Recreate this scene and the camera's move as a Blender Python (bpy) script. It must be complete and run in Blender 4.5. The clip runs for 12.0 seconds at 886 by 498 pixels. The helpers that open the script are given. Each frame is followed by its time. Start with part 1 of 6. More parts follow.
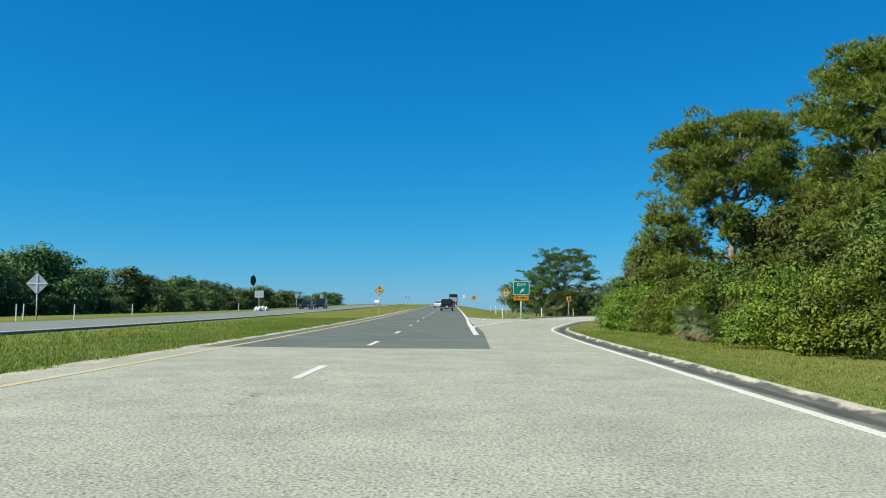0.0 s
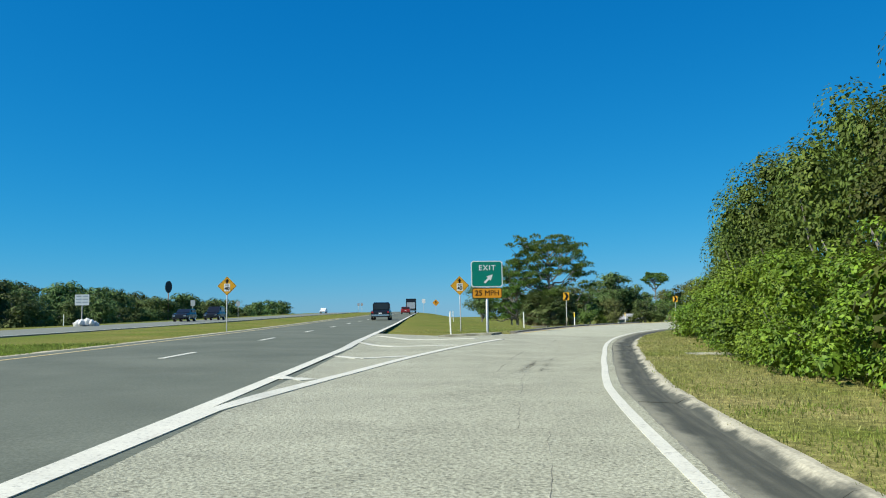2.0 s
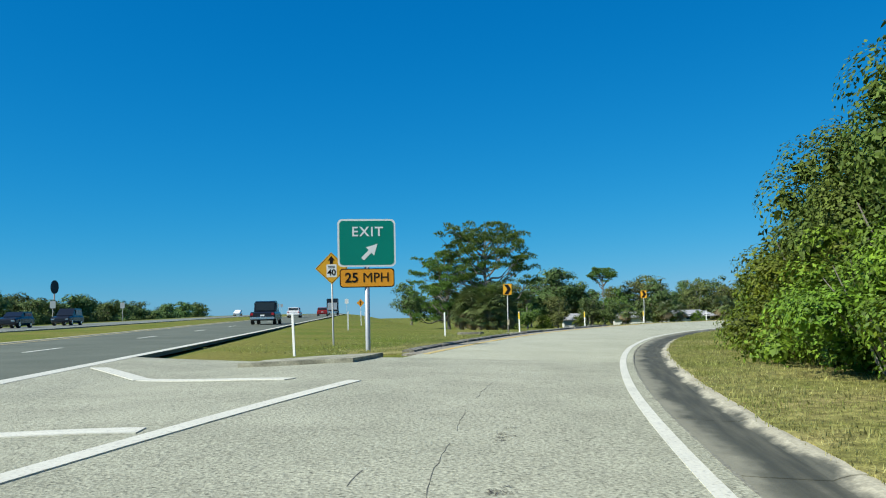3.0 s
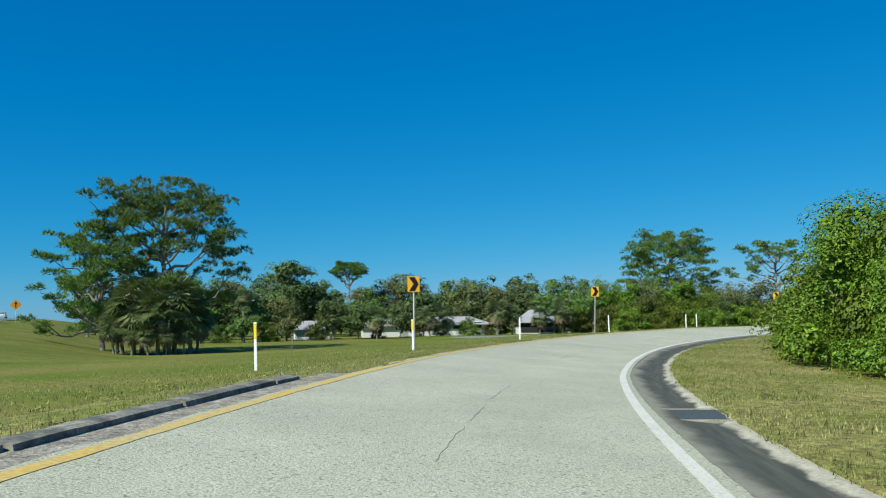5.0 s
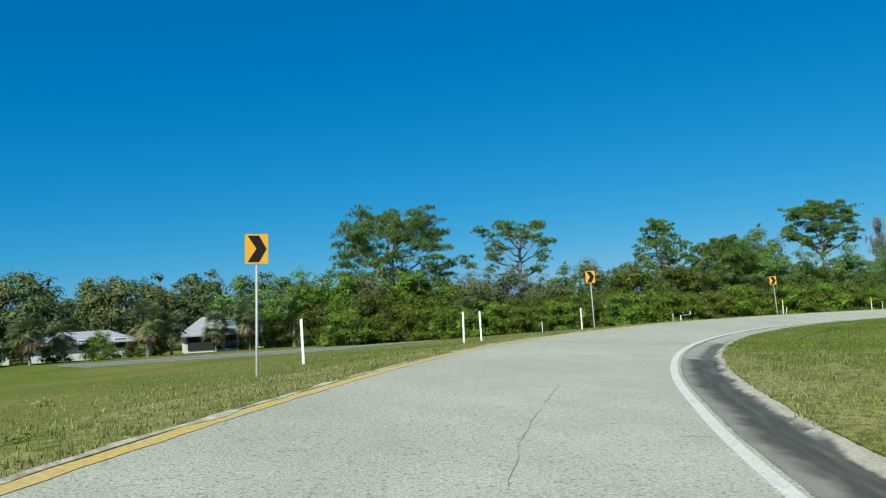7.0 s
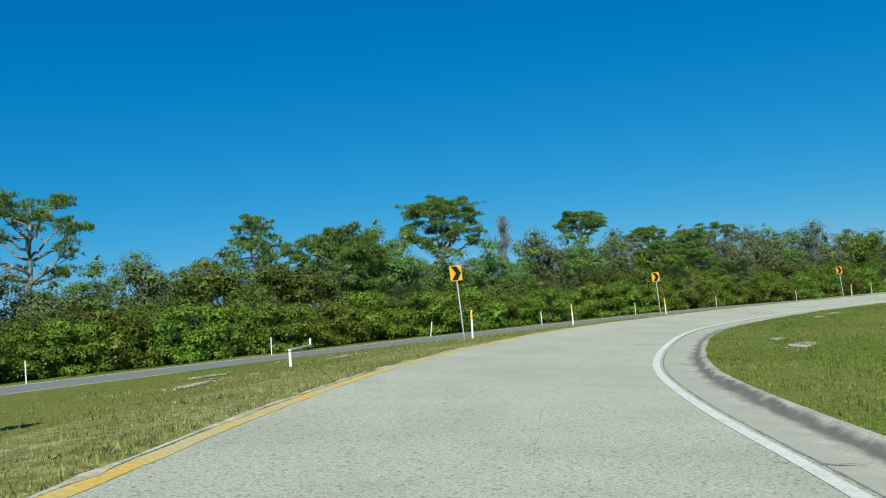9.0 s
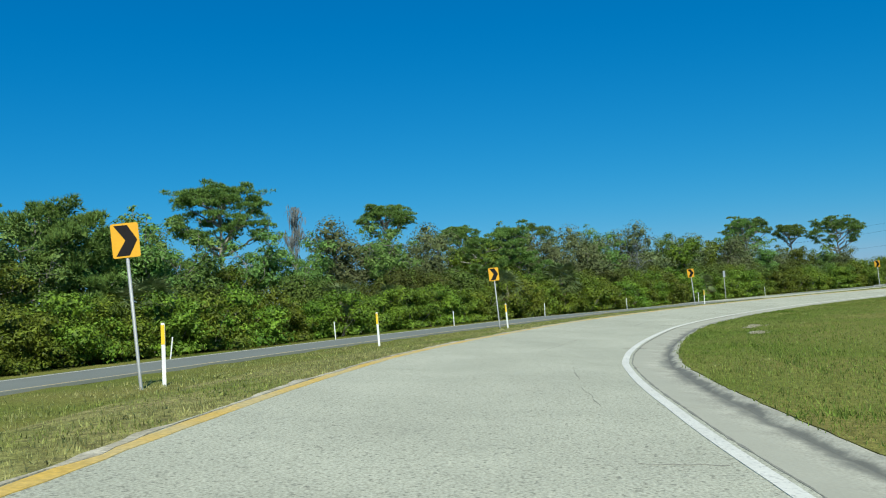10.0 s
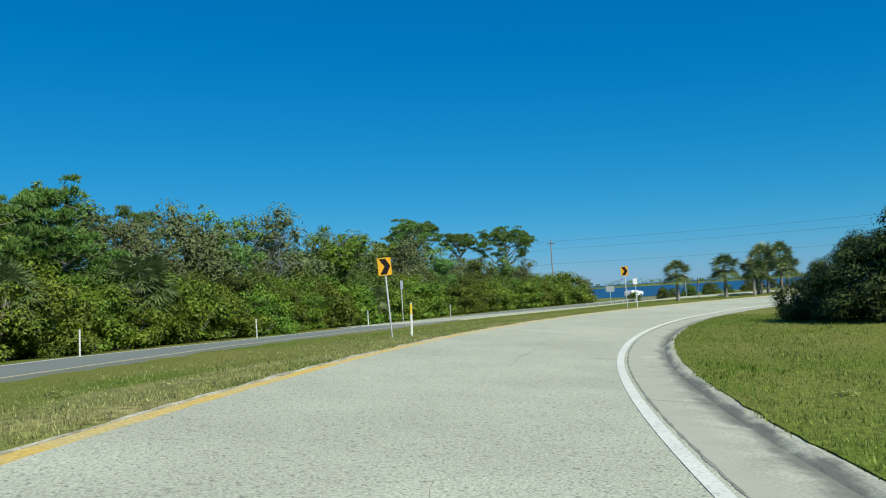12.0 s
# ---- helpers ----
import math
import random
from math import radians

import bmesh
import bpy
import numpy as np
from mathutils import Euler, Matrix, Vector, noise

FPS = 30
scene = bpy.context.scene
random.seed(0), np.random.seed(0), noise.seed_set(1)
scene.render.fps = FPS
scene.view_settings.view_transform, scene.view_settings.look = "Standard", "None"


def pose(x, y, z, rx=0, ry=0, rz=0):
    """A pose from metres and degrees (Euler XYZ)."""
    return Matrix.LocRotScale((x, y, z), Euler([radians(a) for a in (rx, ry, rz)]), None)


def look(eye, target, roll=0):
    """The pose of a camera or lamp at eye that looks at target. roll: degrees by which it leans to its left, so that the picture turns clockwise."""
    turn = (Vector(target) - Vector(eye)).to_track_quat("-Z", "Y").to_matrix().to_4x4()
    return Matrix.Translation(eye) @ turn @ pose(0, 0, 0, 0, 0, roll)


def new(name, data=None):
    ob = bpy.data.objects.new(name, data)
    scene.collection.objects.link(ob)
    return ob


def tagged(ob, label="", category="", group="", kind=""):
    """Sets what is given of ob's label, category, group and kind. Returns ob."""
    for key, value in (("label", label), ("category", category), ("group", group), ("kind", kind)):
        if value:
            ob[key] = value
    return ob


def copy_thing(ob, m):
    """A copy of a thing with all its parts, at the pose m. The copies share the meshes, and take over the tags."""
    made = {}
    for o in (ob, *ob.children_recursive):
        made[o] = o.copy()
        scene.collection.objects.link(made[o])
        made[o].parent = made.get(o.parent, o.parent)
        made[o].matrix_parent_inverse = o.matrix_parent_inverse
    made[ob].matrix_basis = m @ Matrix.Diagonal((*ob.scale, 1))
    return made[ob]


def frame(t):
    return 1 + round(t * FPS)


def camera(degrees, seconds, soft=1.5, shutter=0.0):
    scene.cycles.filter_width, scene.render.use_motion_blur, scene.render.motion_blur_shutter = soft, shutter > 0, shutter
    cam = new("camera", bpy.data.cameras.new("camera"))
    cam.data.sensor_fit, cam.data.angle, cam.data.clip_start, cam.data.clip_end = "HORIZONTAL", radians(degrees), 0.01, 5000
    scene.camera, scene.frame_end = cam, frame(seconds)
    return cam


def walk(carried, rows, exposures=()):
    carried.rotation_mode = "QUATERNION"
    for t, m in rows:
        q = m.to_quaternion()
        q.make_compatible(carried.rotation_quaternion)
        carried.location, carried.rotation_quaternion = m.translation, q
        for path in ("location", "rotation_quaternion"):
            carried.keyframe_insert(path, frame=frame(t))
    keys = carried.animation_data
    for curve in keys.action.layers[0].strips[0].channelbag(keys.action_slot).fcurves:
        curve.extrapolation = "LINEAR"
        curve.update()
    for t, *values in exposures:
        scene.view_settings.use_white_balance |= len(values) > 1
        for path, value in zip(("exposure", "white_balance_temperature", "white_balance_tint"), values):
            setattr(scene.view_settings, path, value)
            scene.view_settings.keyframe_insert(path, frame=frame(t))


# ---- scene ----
cam = camera(55.22, 12.0, soft=1.1)
# seconds, eye, heading, pitch and bank in degrees
PATH = [
    (0, 0.000, -0.000, 1.301, -0.093, 4.070, -0.349),
    (0.5, 0.833, 11.000, 1.298, -0.452, 4.146, -0.378),
    (1, 1.859, 21.909, 1.308, -0.946, 4.345, -0.154),
    (1.5, 3.068, 32.597, 1.304, -1.431, 4.474, 0.290),
    (2, 4.439, 42.974, 1.292, -1.964, 4.567, 0.843),
    (2.5, 6.006, 53.178, 1.280, -3.354, 4.542, 1.190),
    (3, 7.913, 63.495, 1.330, -6.153, 4.558, 1.311),
    (3.5, 10.245, 73.742, 1.420, -10.004, 4.622, 1.281),
    (4, 13.068, 83.606, 1.502, -14.337, 4.676, 1.176),
    (4.5, 16.449, 92.773, 1.527, -18.583, 4.662, 1.073),
    (5, 20.398, 101.096, 1.485, -22.638, 4.604, 1.084),
    (5.5, 24.758, 109.000, 1.462, -27.405, 4.683, 1.384),
    (6, 29.499, 116.634, 1.407, -31.676, 4.630, 1.876),
    (6.5, 34.719, 123.924, 1.360, -36.426, 4.517, 2.499),
    (7, 40.499, 130.566, 1.344, -42.108, 4.364, 3.154),
    (7.5, 46.861, 136.461, 1.344, -48.490, 4.188, 3.753),
    (8, 53.813, 141.584, 1.343, -55.247, 4.022, 4.221),
    (8.5, 61.364, 145.907, 1.320, -62.053, 3.895, 4.481),
    (9, 69.551, 149.393, 1.259, -68.793, 3.755, 4.495),
    (9.5, 78.318, 151.972, 1.152, -75.763, 3.430, 4.376),
    (10, 87.127, 153.571, 1.035, -82.106, 3.314, 4.194),
    (10.5, 96.171, 154.107, 0.906, -87.972, 3.212, 3.918),
    (11, 105.263, 153.716, 0.766, -94.020, 3.205, 3.667),
    (11.5, 114.345, 152.328, 0.590, -99.871, 3.109, 3.497),
    (12, 123.545, 150.115, 0.443, -105.694, 3.086, 3.516),
]


def heading(t, x, y, z, yaw, pitch, bank):
    a, b = radians(yaw), radians(pitch)
    eye = Vector((x, y, z))
    way = Vector((-math.sin(a) * math.cos(b), math.cos(a) * math.cos(b), math.sin(b)))
    return t, look(eye, eye + way * 10, -bank)


walk(cam, [heading(*row) for row in PATH], exposures=[(0, 0.56, 6540, 7), (2, 0.5, 6500, 7), (4.5, 0.38, 6230, 4), (8.5, 0.26, 6210, 4), (12, 0.26, 6210, 4)])

# ---- daylight: clear winter sky, sun to the west of the road ----
SUN_TO = Vector((-0.89, -0.33, 0.9)).normalized()
SKY_TONE = ((0.031, 2.2), (0.79, 0.76), (1.95, 0.5))
world = bpy.data.worlds.new("clear_sky")
scene.world = world
world.use_nodes = True
wn = world.node_tree.nodes
sky = wn.new("ShaderNodeTexSky")
sky.sky_type = "NISHITA"
sky.sun_disc = False
sky.sun_elevation = math.asin(SUN_TO.z)
sky.sun_rotation = math.atan2(SUN_TO.x, SUN_TO.y)
sky.altitude, sky.air_density, sky.dust_density, sky.ozone_density = 0, 0.8, 0.15, 4.0
# the film shows a deep, saturated blue: each channel of the sky takes its own contrast
wl = world.node_tree.links
split, join = wn.new("ShaderNodeSeparateColor"), wn.new("ShaderNodeCombineColor")
wl.new(sky.outputs[0], split.inputs[0])
for i, (gain, power) in enumerate(SKY_TONE):
    p, g = wn.new("ShaderNodeMath"), wn.new("ShaderNodeMath")
    p.operation, g.operation = "POWER", "MULTIPLY"
    wl.new(split.outputs[i], p.inputs[0])
    p.inputs[1].default_value = power
    wl.new(p.outputs[0], g.inputs[0])
    g.inputs[1].default_value = gain
    wl.new(g.outputs[0], join.inputs[i])
wn["Background"].inputs["Strength"].default_value = 0.1
wl.new(join.outputs[0], wn["Background"].inputs["Color"])
sun = new("sun", bpy.data.lights.new("sun", "SUN"))
sun.data.energy, sun.data.angle, sun.data.color = 4.8, radians(0.53), (1.0, 0.95, 0.83)
sun.matrix_world = look((0, 0, 60), Vector((0, 0, 60)) - SUN_TO)

# ---- plan: the ramp's axis is its right edge line, set out by curvature; heights of roads and land ----
STEP = 0.5
KNOT = np.arange(0, 381, 20.0)
BEND = (0.00026, 0.00038, 0.00034, 0.0005, 0.00332, 0.0065, 0.0069, 0.00649, 0.00807, 0.01216, 0.014, 0.01328, 0.01147,
        0.00945, 0.00996, 0.01115, 0.01115, 0.01088, 0.01071, 0.0105)
RISE = (0.1, 0.1, 0.1, 0.11, 0.1, 0.1, 0.27, 0.3, 0.21, 0.14, 0.14, -0.02, -0.3, -0.65, -0.91, -1.14, -1.35, -1.5, -1.6, -1.65)
U = np.arange(0, 380.1, STEP)
HEAD = 1.5539 - np.cumsum(np.interp(U, KNOT, BEND)) * STEP
AX = 3.1177 + np.concatenate([[0], np.cumsum(np.cos(HEAD))[:-1]]) * STEP
AY = -40.3383 + np.concatenate([[0], np.cumsum(np.sin(HEAD))[:-1]]) * STEP
FX = np.array((-60.0, 20.0, 80.0, 115.0, 128.0, 139.5, 151.0, 162.3, 175.0, 205.0, 240.0))
FY = np.array((245.0, 216.0, 192.5, 179.0, 173.6, 168.1, 162.0, 155.4, 147.4, 124.0, 88.0))


def smooth(a, b, v):
    k = np.clip((np.asarray(v, float) - a) / (b - a), 0, 1)
    return k * k * (3 - 2 * k)


def drift(u):
    """Sideways shift of the paving along the ramp, shaped to fit the camera's view."""
    out = np.interp(u, (180, 200, 210, 218, 227, 236, 247, 256, 270, 282, 295, 324, 380), (0, 0.28, 0.38, 0.36, 0.1, -0.02, -0.42, -0.38, -0.34, 0.2, 0.9, 2.1, 4.0))
    return out + np.interp(u, (50, 60, 80, 88, 97, 102, 108, 116, 130, 150, 162, 172, 182, 189, 200, 211, 219, 229, 240, 250, 258, 265, 271, 278, 300, 330),
                           (0.1, 0.14, 0.05, -0.1, 0, 0.19, 0.27, 0.14, 0, 0, -0.09, 0.04, 0.07, 0.18, 0.1, 0.02, 0.13, 0.0, 0.09, 0.0, 0.07, 0.04, 0.22, 0.22, 0.14, 0.1))


def ramp(u, l):
    """Plan point at u metres along the ramp and l metres right of its edge line."""
    h = np.interp(u, U, HEAD)
    l = l + drift(u)
    return np.interp(u, U, AX) + l * np.sin(h), np.interp(u, U, AY) - l * np.cos(h)


def on_ramp(x, y):
    x, y = np.atleast_1d(np.asarray(x, float)), np.atleast_1d(np.asarray(y, float))
    best, idx = np.full(x.shape, 1e18), np.zeros(x.shape, int)
    for i in range(0, len(U), 4):
        d = (x - AX[i]) ** 2 + (y - AY[i]) ** 2
        m = d < best
        best[m], idx[m] = d[m], i
    h = HEAD[idx]
    dx, dy = x - AX[idx], y - AY[idx]
    along = np.clip(dx * np.cos(h) + dy * np.sin(h), -1.2, 1.2)
    u = np.clip(U[idx] + along, 0, 380)
    h = np.interp(u, U, HEAD)
    dx, dy = x - np.interp(u, U, AX), y - np.interp(u, U, AY)
    return u, dx * np.sin(h) - dy * np.cos(h) - drift(u)


def front_line(x, y):
    """Metres beyond the far edge of the side road (minus: towards the ramp)."""
    return (y - np.interp(x, FX, FY)) * 0.87


def land(x, y):
    """Height of the ground before its small bumps."""
    x, y = np.atleast_1d(np.asarray(x, float)), np.atleast_1d(np.asarray(y, float))
    u, l = on_ramp(x, y)
    bank = np.interp(u, (90, 140, 165, 300, 380), (0, 0.05, 0.08, 0.08, 0.06))
    berm = np.interp(u, (90, 150, 240, 300), (0, 0.103, 0.207, 0.172))
    fall = smooth(-5.4, -8.2, l)
    zr = np.interp(u, KNOT, RISE) - bank * (np.clip(l, -5.4, 0.9) + 1.4) * (1 - fall) + berm * fall
    dr = np.maximum(np.maximum(l - 0.9, -8.6 - l), 0)
    yc = np.clip(y, 0, 120)
    zh = 0.1 + 0.0015 * yc + 4e-5 * yc * yc + 0.0111 * (np.clip(y, 120, 330) - 120) + 0.004 * (np.clip(y, 330, 450) - 330)
    dh = np.maximum(np.maximum(x - 2.2, -31 - x), 0)
    zf = np.interp(x, (60, 130, 160, 175, 230), (-1.0, -1.05, -1.18, -1.45, -1.9))
    f = front_line(x, y)
    df = np.maximum(np.maximum(f - 3.0, -7.2 - f), 0) + 60 * (x < 60)
    wr = (1 - smooth(0, 26, dr)) / (0.25 + dr)
    wh = (1 - smooth(0, 22, dh)) / (0.25 + dh)
    wf = (1 - smooth(0, 12, df)) / (0.4 + df)
    low = np.maximum(smooth(95, 170, y), smooth(50, 150, x))
    zg = -1.15 * low - 0.5 * smooth(140, 260, x)
    shore = 0.8 * x - 0.6 * y
    z = (wr * zr + wh * zh + wf * zf + 0.02 * zg) / (wr + wh + wf + 0.02)
    return z - 4.5 * smooth(158, 176, shore)


# ---- materials ----
def shade(name, base, rough=0.8, spread=0.25, scale=3.0, fine=40.0, bump=0.0, metal=0.0, second=None, patch=0.5, island=0.0, obj=0.0, spec=0.5, translucent=0.0, mid=0.0, mid_scale=1.1, pits=0.0):
    """A principled material with variation at two scales, in metres of the place."""
    m = bpy.data.materials.new(name)
    m.use_nodes = True
    nt = m.node_tree
    n, k = nt.nodes, nt.links
    p = n["Principled BSDF"]
    p.inputs["Roughness"].default_value, p.inputs["Metallic"].default_value = rough, metal
    p.inputs["Specular IOR Level"].default_value = spec
    geo = n.new("ShaderNodeNewGeometry")

    def noise_at(size, detail):
        t = n.new("ShaderNodeTexNoise")
        t.inputs["Scale"].default_value, t.inputs["Detail"].default_value = size, detail
        k.new(geo.outputs["Position"], t.inputs["Vector"])
        return t.outputs["Fac"]

    def mixed(fac, a, b, kind="MIX", amount=None):
        x = n.new("ShaderNodeMix")
        x.data_type, x.blend_type = "RGBA", kind
        if amount is None:
            k.new(fac, x.inputs[0])
        else:
            x.inputs[0].default_value = amount
        for s, v in ((6, a), (7, b)):
            if isinstance(v, tuple):
                x.inputs[s].default_value = (*v, 1)
            else:
                k.new(v, x.inputs[s])
        return x.outputs[2]

    def ramped(fac, lo, hi, a=0.0, b=1.0):
        x = n.new("ShaderNodeMapRange")
        k.new(fac, x.inputs[0])
        for s, v in zip((1, 2, 3, 4), (lo, hi, a, b)):
            x.inputs[s].default_value = v
        return x.outputs[0]

    second = second or tuple(min(1, c * (1 + spread)) for c in base)
    col = mixed(ramped(noise_at(scale, 5), 0.5 - patch / 2, 0.5 + patch / 2), base, second)
    grain = ramped(noise_at(fine, 3), 0.3, 0.7, 1 - spread, 1 + spread)
    hsv = n.new("ShaderNodeHueSaturation")
    k.new(col, hsv.inputs["Color"])
    value = grain
    if mid:
        mul = n.new("ShaderNodeMath")
        mul.operation = "MULTIPLY"
        k.new(value, mul.inputs[0]), k.new(ramped(noise_at(mid_scale, 6), 0.32, 0.68, 1 - mid, 1 + mid), mul.inputs[1])
        value = mul.outputs[0]
    if pits:
        mul = n.new("ShaderNodeMath")
        mul.operation = "MULTIPLY"
        k.new(value, mul.inputs[0]), k.new(ramped(noise_at(24, 5), 0.33, 0.43, 1 - pits, 1), mul.inputs[1])
        value = mul.outputs[0]
    if island:
        r = ramped(geo.outputs["Random Per Island"], 0, 1, 1 - island, 1 + island)
        mul = n.new("ShaderNodeMath")
        mul.operation = "MULTIPLY"
        k.new(value, mul.inputs[0]), k.new(r, mul.inputs[1])
        value = mul.outputs[0]
    if obj:
        info = n.new("ShaderNodeObjectInfo")
        r = ramped(info.outputs["Random"], 0, 1, 1 - obj, 1 + obj)
        mul = n.new("ShaderNodeMath")
        mul.operation = "MULTIPLY"
        k.new(value, mul.inputs[0]), k.new(r, mul.inputs[1])
        value = mul.outputs[0]
        k.new(ramped(info.outputs["Random"], 0, 1, 0.5 - obj * 0.08, 0.5 + obj * 0.08), hsv.inputs["Hue"])
    k.new(value, hsv.inputs["Value"])
    k.new(hsv.outputs[0], p.inputs["Base Color"])
    if bump:
        b = n.new("ShaderNodeBump")
        b.inputs["Strength"].default_value, b.inputs["Distance"].default_value = 0.8, bump
        k.new(noise_at(fine, 4), b.inputs["Height"])
        k.new(b.outputs[0], p.inputs["Normal"])
    if translucent:
        tr, mx = n.new("ShaderNodeBsdfTranslucent"), n.new("ShaderNodeMixShader")
        k.new(hsv.outputs[0], tr.inputs["Color"])
        mx.inputs[0].default_value = translucent
        k.new(p.outputs[0], mx.inputs[1]), k.new(tr.outputs[0], mx.inputs[2])
        k.new(mx.outputs[0], n["Material Output"].inputs["Surface"])
    return m


ASPHALT_PALE = shade("pale_worn_asphalt", (0.375, 0.378, 0.282), 0.92, 0.3, 0.22, 46, 0.014, second=(0.445, 0.446, 0.336), mid=0.07, mid_scale=0.7, pits=0.45, spec=0.2)
ASPHALT_CHIP = shade("pale_chip_seal_asphalt", (0.315, 0.318, 0.24), 0.94, 0.36, 0.25, 30, 0.02, second=(0.38, 0.38, 0.29), mid=0.1, mid_scale=0.9, pits=0.5, spec=0.2)
ASPHALT_DARK = shade("dark_asphalt", (0.108, 0.123, 0.096), 0.88, 0.22, 0.25, 34, 0.006, spec=0.2, mid=0.08, mid_scale=0.5, second=(0.138, 0.152, 0.12))
ASPHALT_SIDE = shade("grey_side_road_asphalt", (0.155, 0.168, 0.142), 0.9, 0.15, 0.3, 30, 0.006)


def stained_gutter(name, pale, grey, dark, rise, fall, inner):
    """Cast concrete with a ragged band of black water stain that runs along it; rise and fall bound the band across the section, inner greys its road side."""
    m = shade(name, pale, 0.9, 0.2, 1.3, 30, 0.006, second=tuple(c * 0.78 for c in pale), mid=0.14, mid_scale=2.2, spec=0.2)
    n, k = m.node_tree.nodes, m.node_tree.links
    p = n["Principled BSDF"]
    concrete = p.inputs["Base Color"].links[0].from_socket
    span = n.new("ShaderNodeAttribute")
    span.attribute_name = "span"
    cut = n.new("ShaderNodeSeparateXYZ")
    k.new(span.outputs["Vector"], cut.inputs[0])

    def math_node(kind, a, b):
        q = n.new("ShaderNodeMath")
        q.operation = kind
        for slot, v in ((0, a), (1, b)):
            if isinstance(v, (int, float)):
                q.inputs[slot].default_value = v
            else:
                k.new(v, q.inputs[slot])
        return q.outputs[0]

    def streak(sx, sy, detail):
        c = n.new("ShaderNodeCombineXYZ")
        k.new(math_node("MULTIPLY", cut.outputs[0], sx), c.inputs[0]), k.new(math_node("MULTIPLY", cut.outputs[1], sy), c.inputs[1])
        t = n.new("ShaderNodeTexNoise")
        t.inputs["Scale"].default_value, t.inputs["Detail"].default_value = 1.0, detail
        k.new(c.outputs[0], t.inputs["Vector"])
        return t.outputs["Fac"]

    def eased(v, lo, hi):
        q = n.new("ShaderNodeMapRange")
        q.interpolation_type = "SMOOTHSTEP"
        k.new(v, q.inputs[0])
        q.inputs[1].default_value, q.inputs[2].default_value = lo, hi
        return q.outputs[0]

    def blend(fac, a, b):
        q = n.new("ShaderNodeMix")
        q.data_type = "RGBA"
        k.new(fac, q.inputs[0])
        for slot, v in ((6, a), (7, b)):
            if isinstance(v, tuple):
                q.inputs[slot].default_value = (*v, 1)
            else:
                k.new(v, q.inputs[slot])
        return q.outputs[2]

    warped = math_node("ADD", cut.outputs[1], math_node("MULTIPLY", math_node("SUBTRACT", streak(0.8, 1.5, 6), 0.5), 0.55))
    warped = math_node("ADD", warped, math_node("MULTIPLY", math_node("SUBTRACT", streak(3.5, 5.0, 4), 0.5), 0.22))
    band = math_node("MULTIPLY", eased(warped, rise[0], rise[1]), math_node("SUBTRACT", 1.0, eased(warped, fall[0], fall[1])))
    band = math_node("MULTIPLY", band, math_node("ADD", 0.68, math_node("MULTIPLY", streak(0.7, 9.0, 5), 0.5)))
    toned = blend(math_node("MULTIPLY", math_node("SUBTRACT", 1.0, eased(warped, inner - 0.12, inner + 0.2)), 0.8), concrete, grey)
    tinted = n.new("ShaderNodeMix")
    tinted.data_type, tinted.clamp_factor = "RGBA", True
    k.new(band, tinted.inputs[0]), k.new(toned, tinted.inputs[6])
    tinted.inputs[7].default_value = (*dark, 1)
    k.new(tinted.outputs[2], p.inputs["Base Color"])
    return m


GUTTER_DARK = stained_gutter("blackened_gutter_concrete", (0.46, 0.43, 0.325), (0.2, 0.2, 0.155), (0.062, 0.066, 0.055), (0.02, 0.34), (0.7, 0.84), 0.42)
GUTTER_GREY = stained_gutter("grey_gutter_concrete", (0.44, 0.42, 0.32), (0.28, 0.275, 0.215), (0.1, 0.102, 0.085), (0.22, 0.52), (0.73, 0.86), 0.36)
GUTTER_PALE = stained_gutter("pale_gutter_concrete", (0.42, 0.41, 0.315), (0.37, 0.365, 0.28), (0.155, 0.155, 0.125), (0.5, 0.74), (0.76, 0.88), 0.3)
KERB = shade("weathered_kerb_concrete", (0.2, 0.195, 0.148), 0.9, 0.25, 1.6, 25, 0.008, second=(0.42, 0.405, 0.305), patch=0.35, mid=0.2, mid_scale=3, spec=0.2)
GRAVEL = shade("grey_brown_gravel", (0.17, 0.15, 0.115), 0.95, 0.45, 2.5, 26, 0.03, second=(0.36, 0.33, 0.26), mid=0.35, mid_scale=9)
KERB_DIRTY = shade("dirty_kerb_concrete", (0.085, 0.083, 0.068), 0.9, 0.3, 1.8, 20, 0.012, second=(0.27, 0.255, 0.2), patch=0.3, mid=0.3, mid_scale=5)
WHITE_LINE = shade("worn_white_road_paint", (0.6, 0.59, 0.5), 0.7, 0.09, 1.5, 30, 0.002, mid=0.05, mid_scale=2, pits=0.3)
FADED_LINE = shade("faded_pale_yellow_paint", (0.56, 0.42, 0.17), 0.75, 0.15, 0.9, 20, second=(0.5, 0.43, 0.27))
YELLOW_LINE = shade("worn_yellow_road_paint", (0.58, 0.385, 0.07), 0.75, 0.2, 0.9, 20, 0.003, second=(0.5, 0.4, 0.17), patch=0.3)
TAR = shade("crack_sealed_tar", (0.19, 0.186, 0.15), 0.85, 0.3, 2.0, 30, spec=0.2)
TURF = shade("mown_grass_turf", (0.098, 0.14, 0.014), 0.95, 0.55, 0.16, 55, 0.008, second=(0.19, 0.172, 0.045), patch=0.4, mid=0.3, mid_scale=9, spec=0.1)
TURF_DRY = shade("dry_straw_turf", (0.135, 0.155, 0.027), 0.95, 0.5, 0.5, 38, 0.008, second=(0.265, 0.23, 0.088), patch=0.4, mid=0.45, mid_scale=6, spec=0.15)
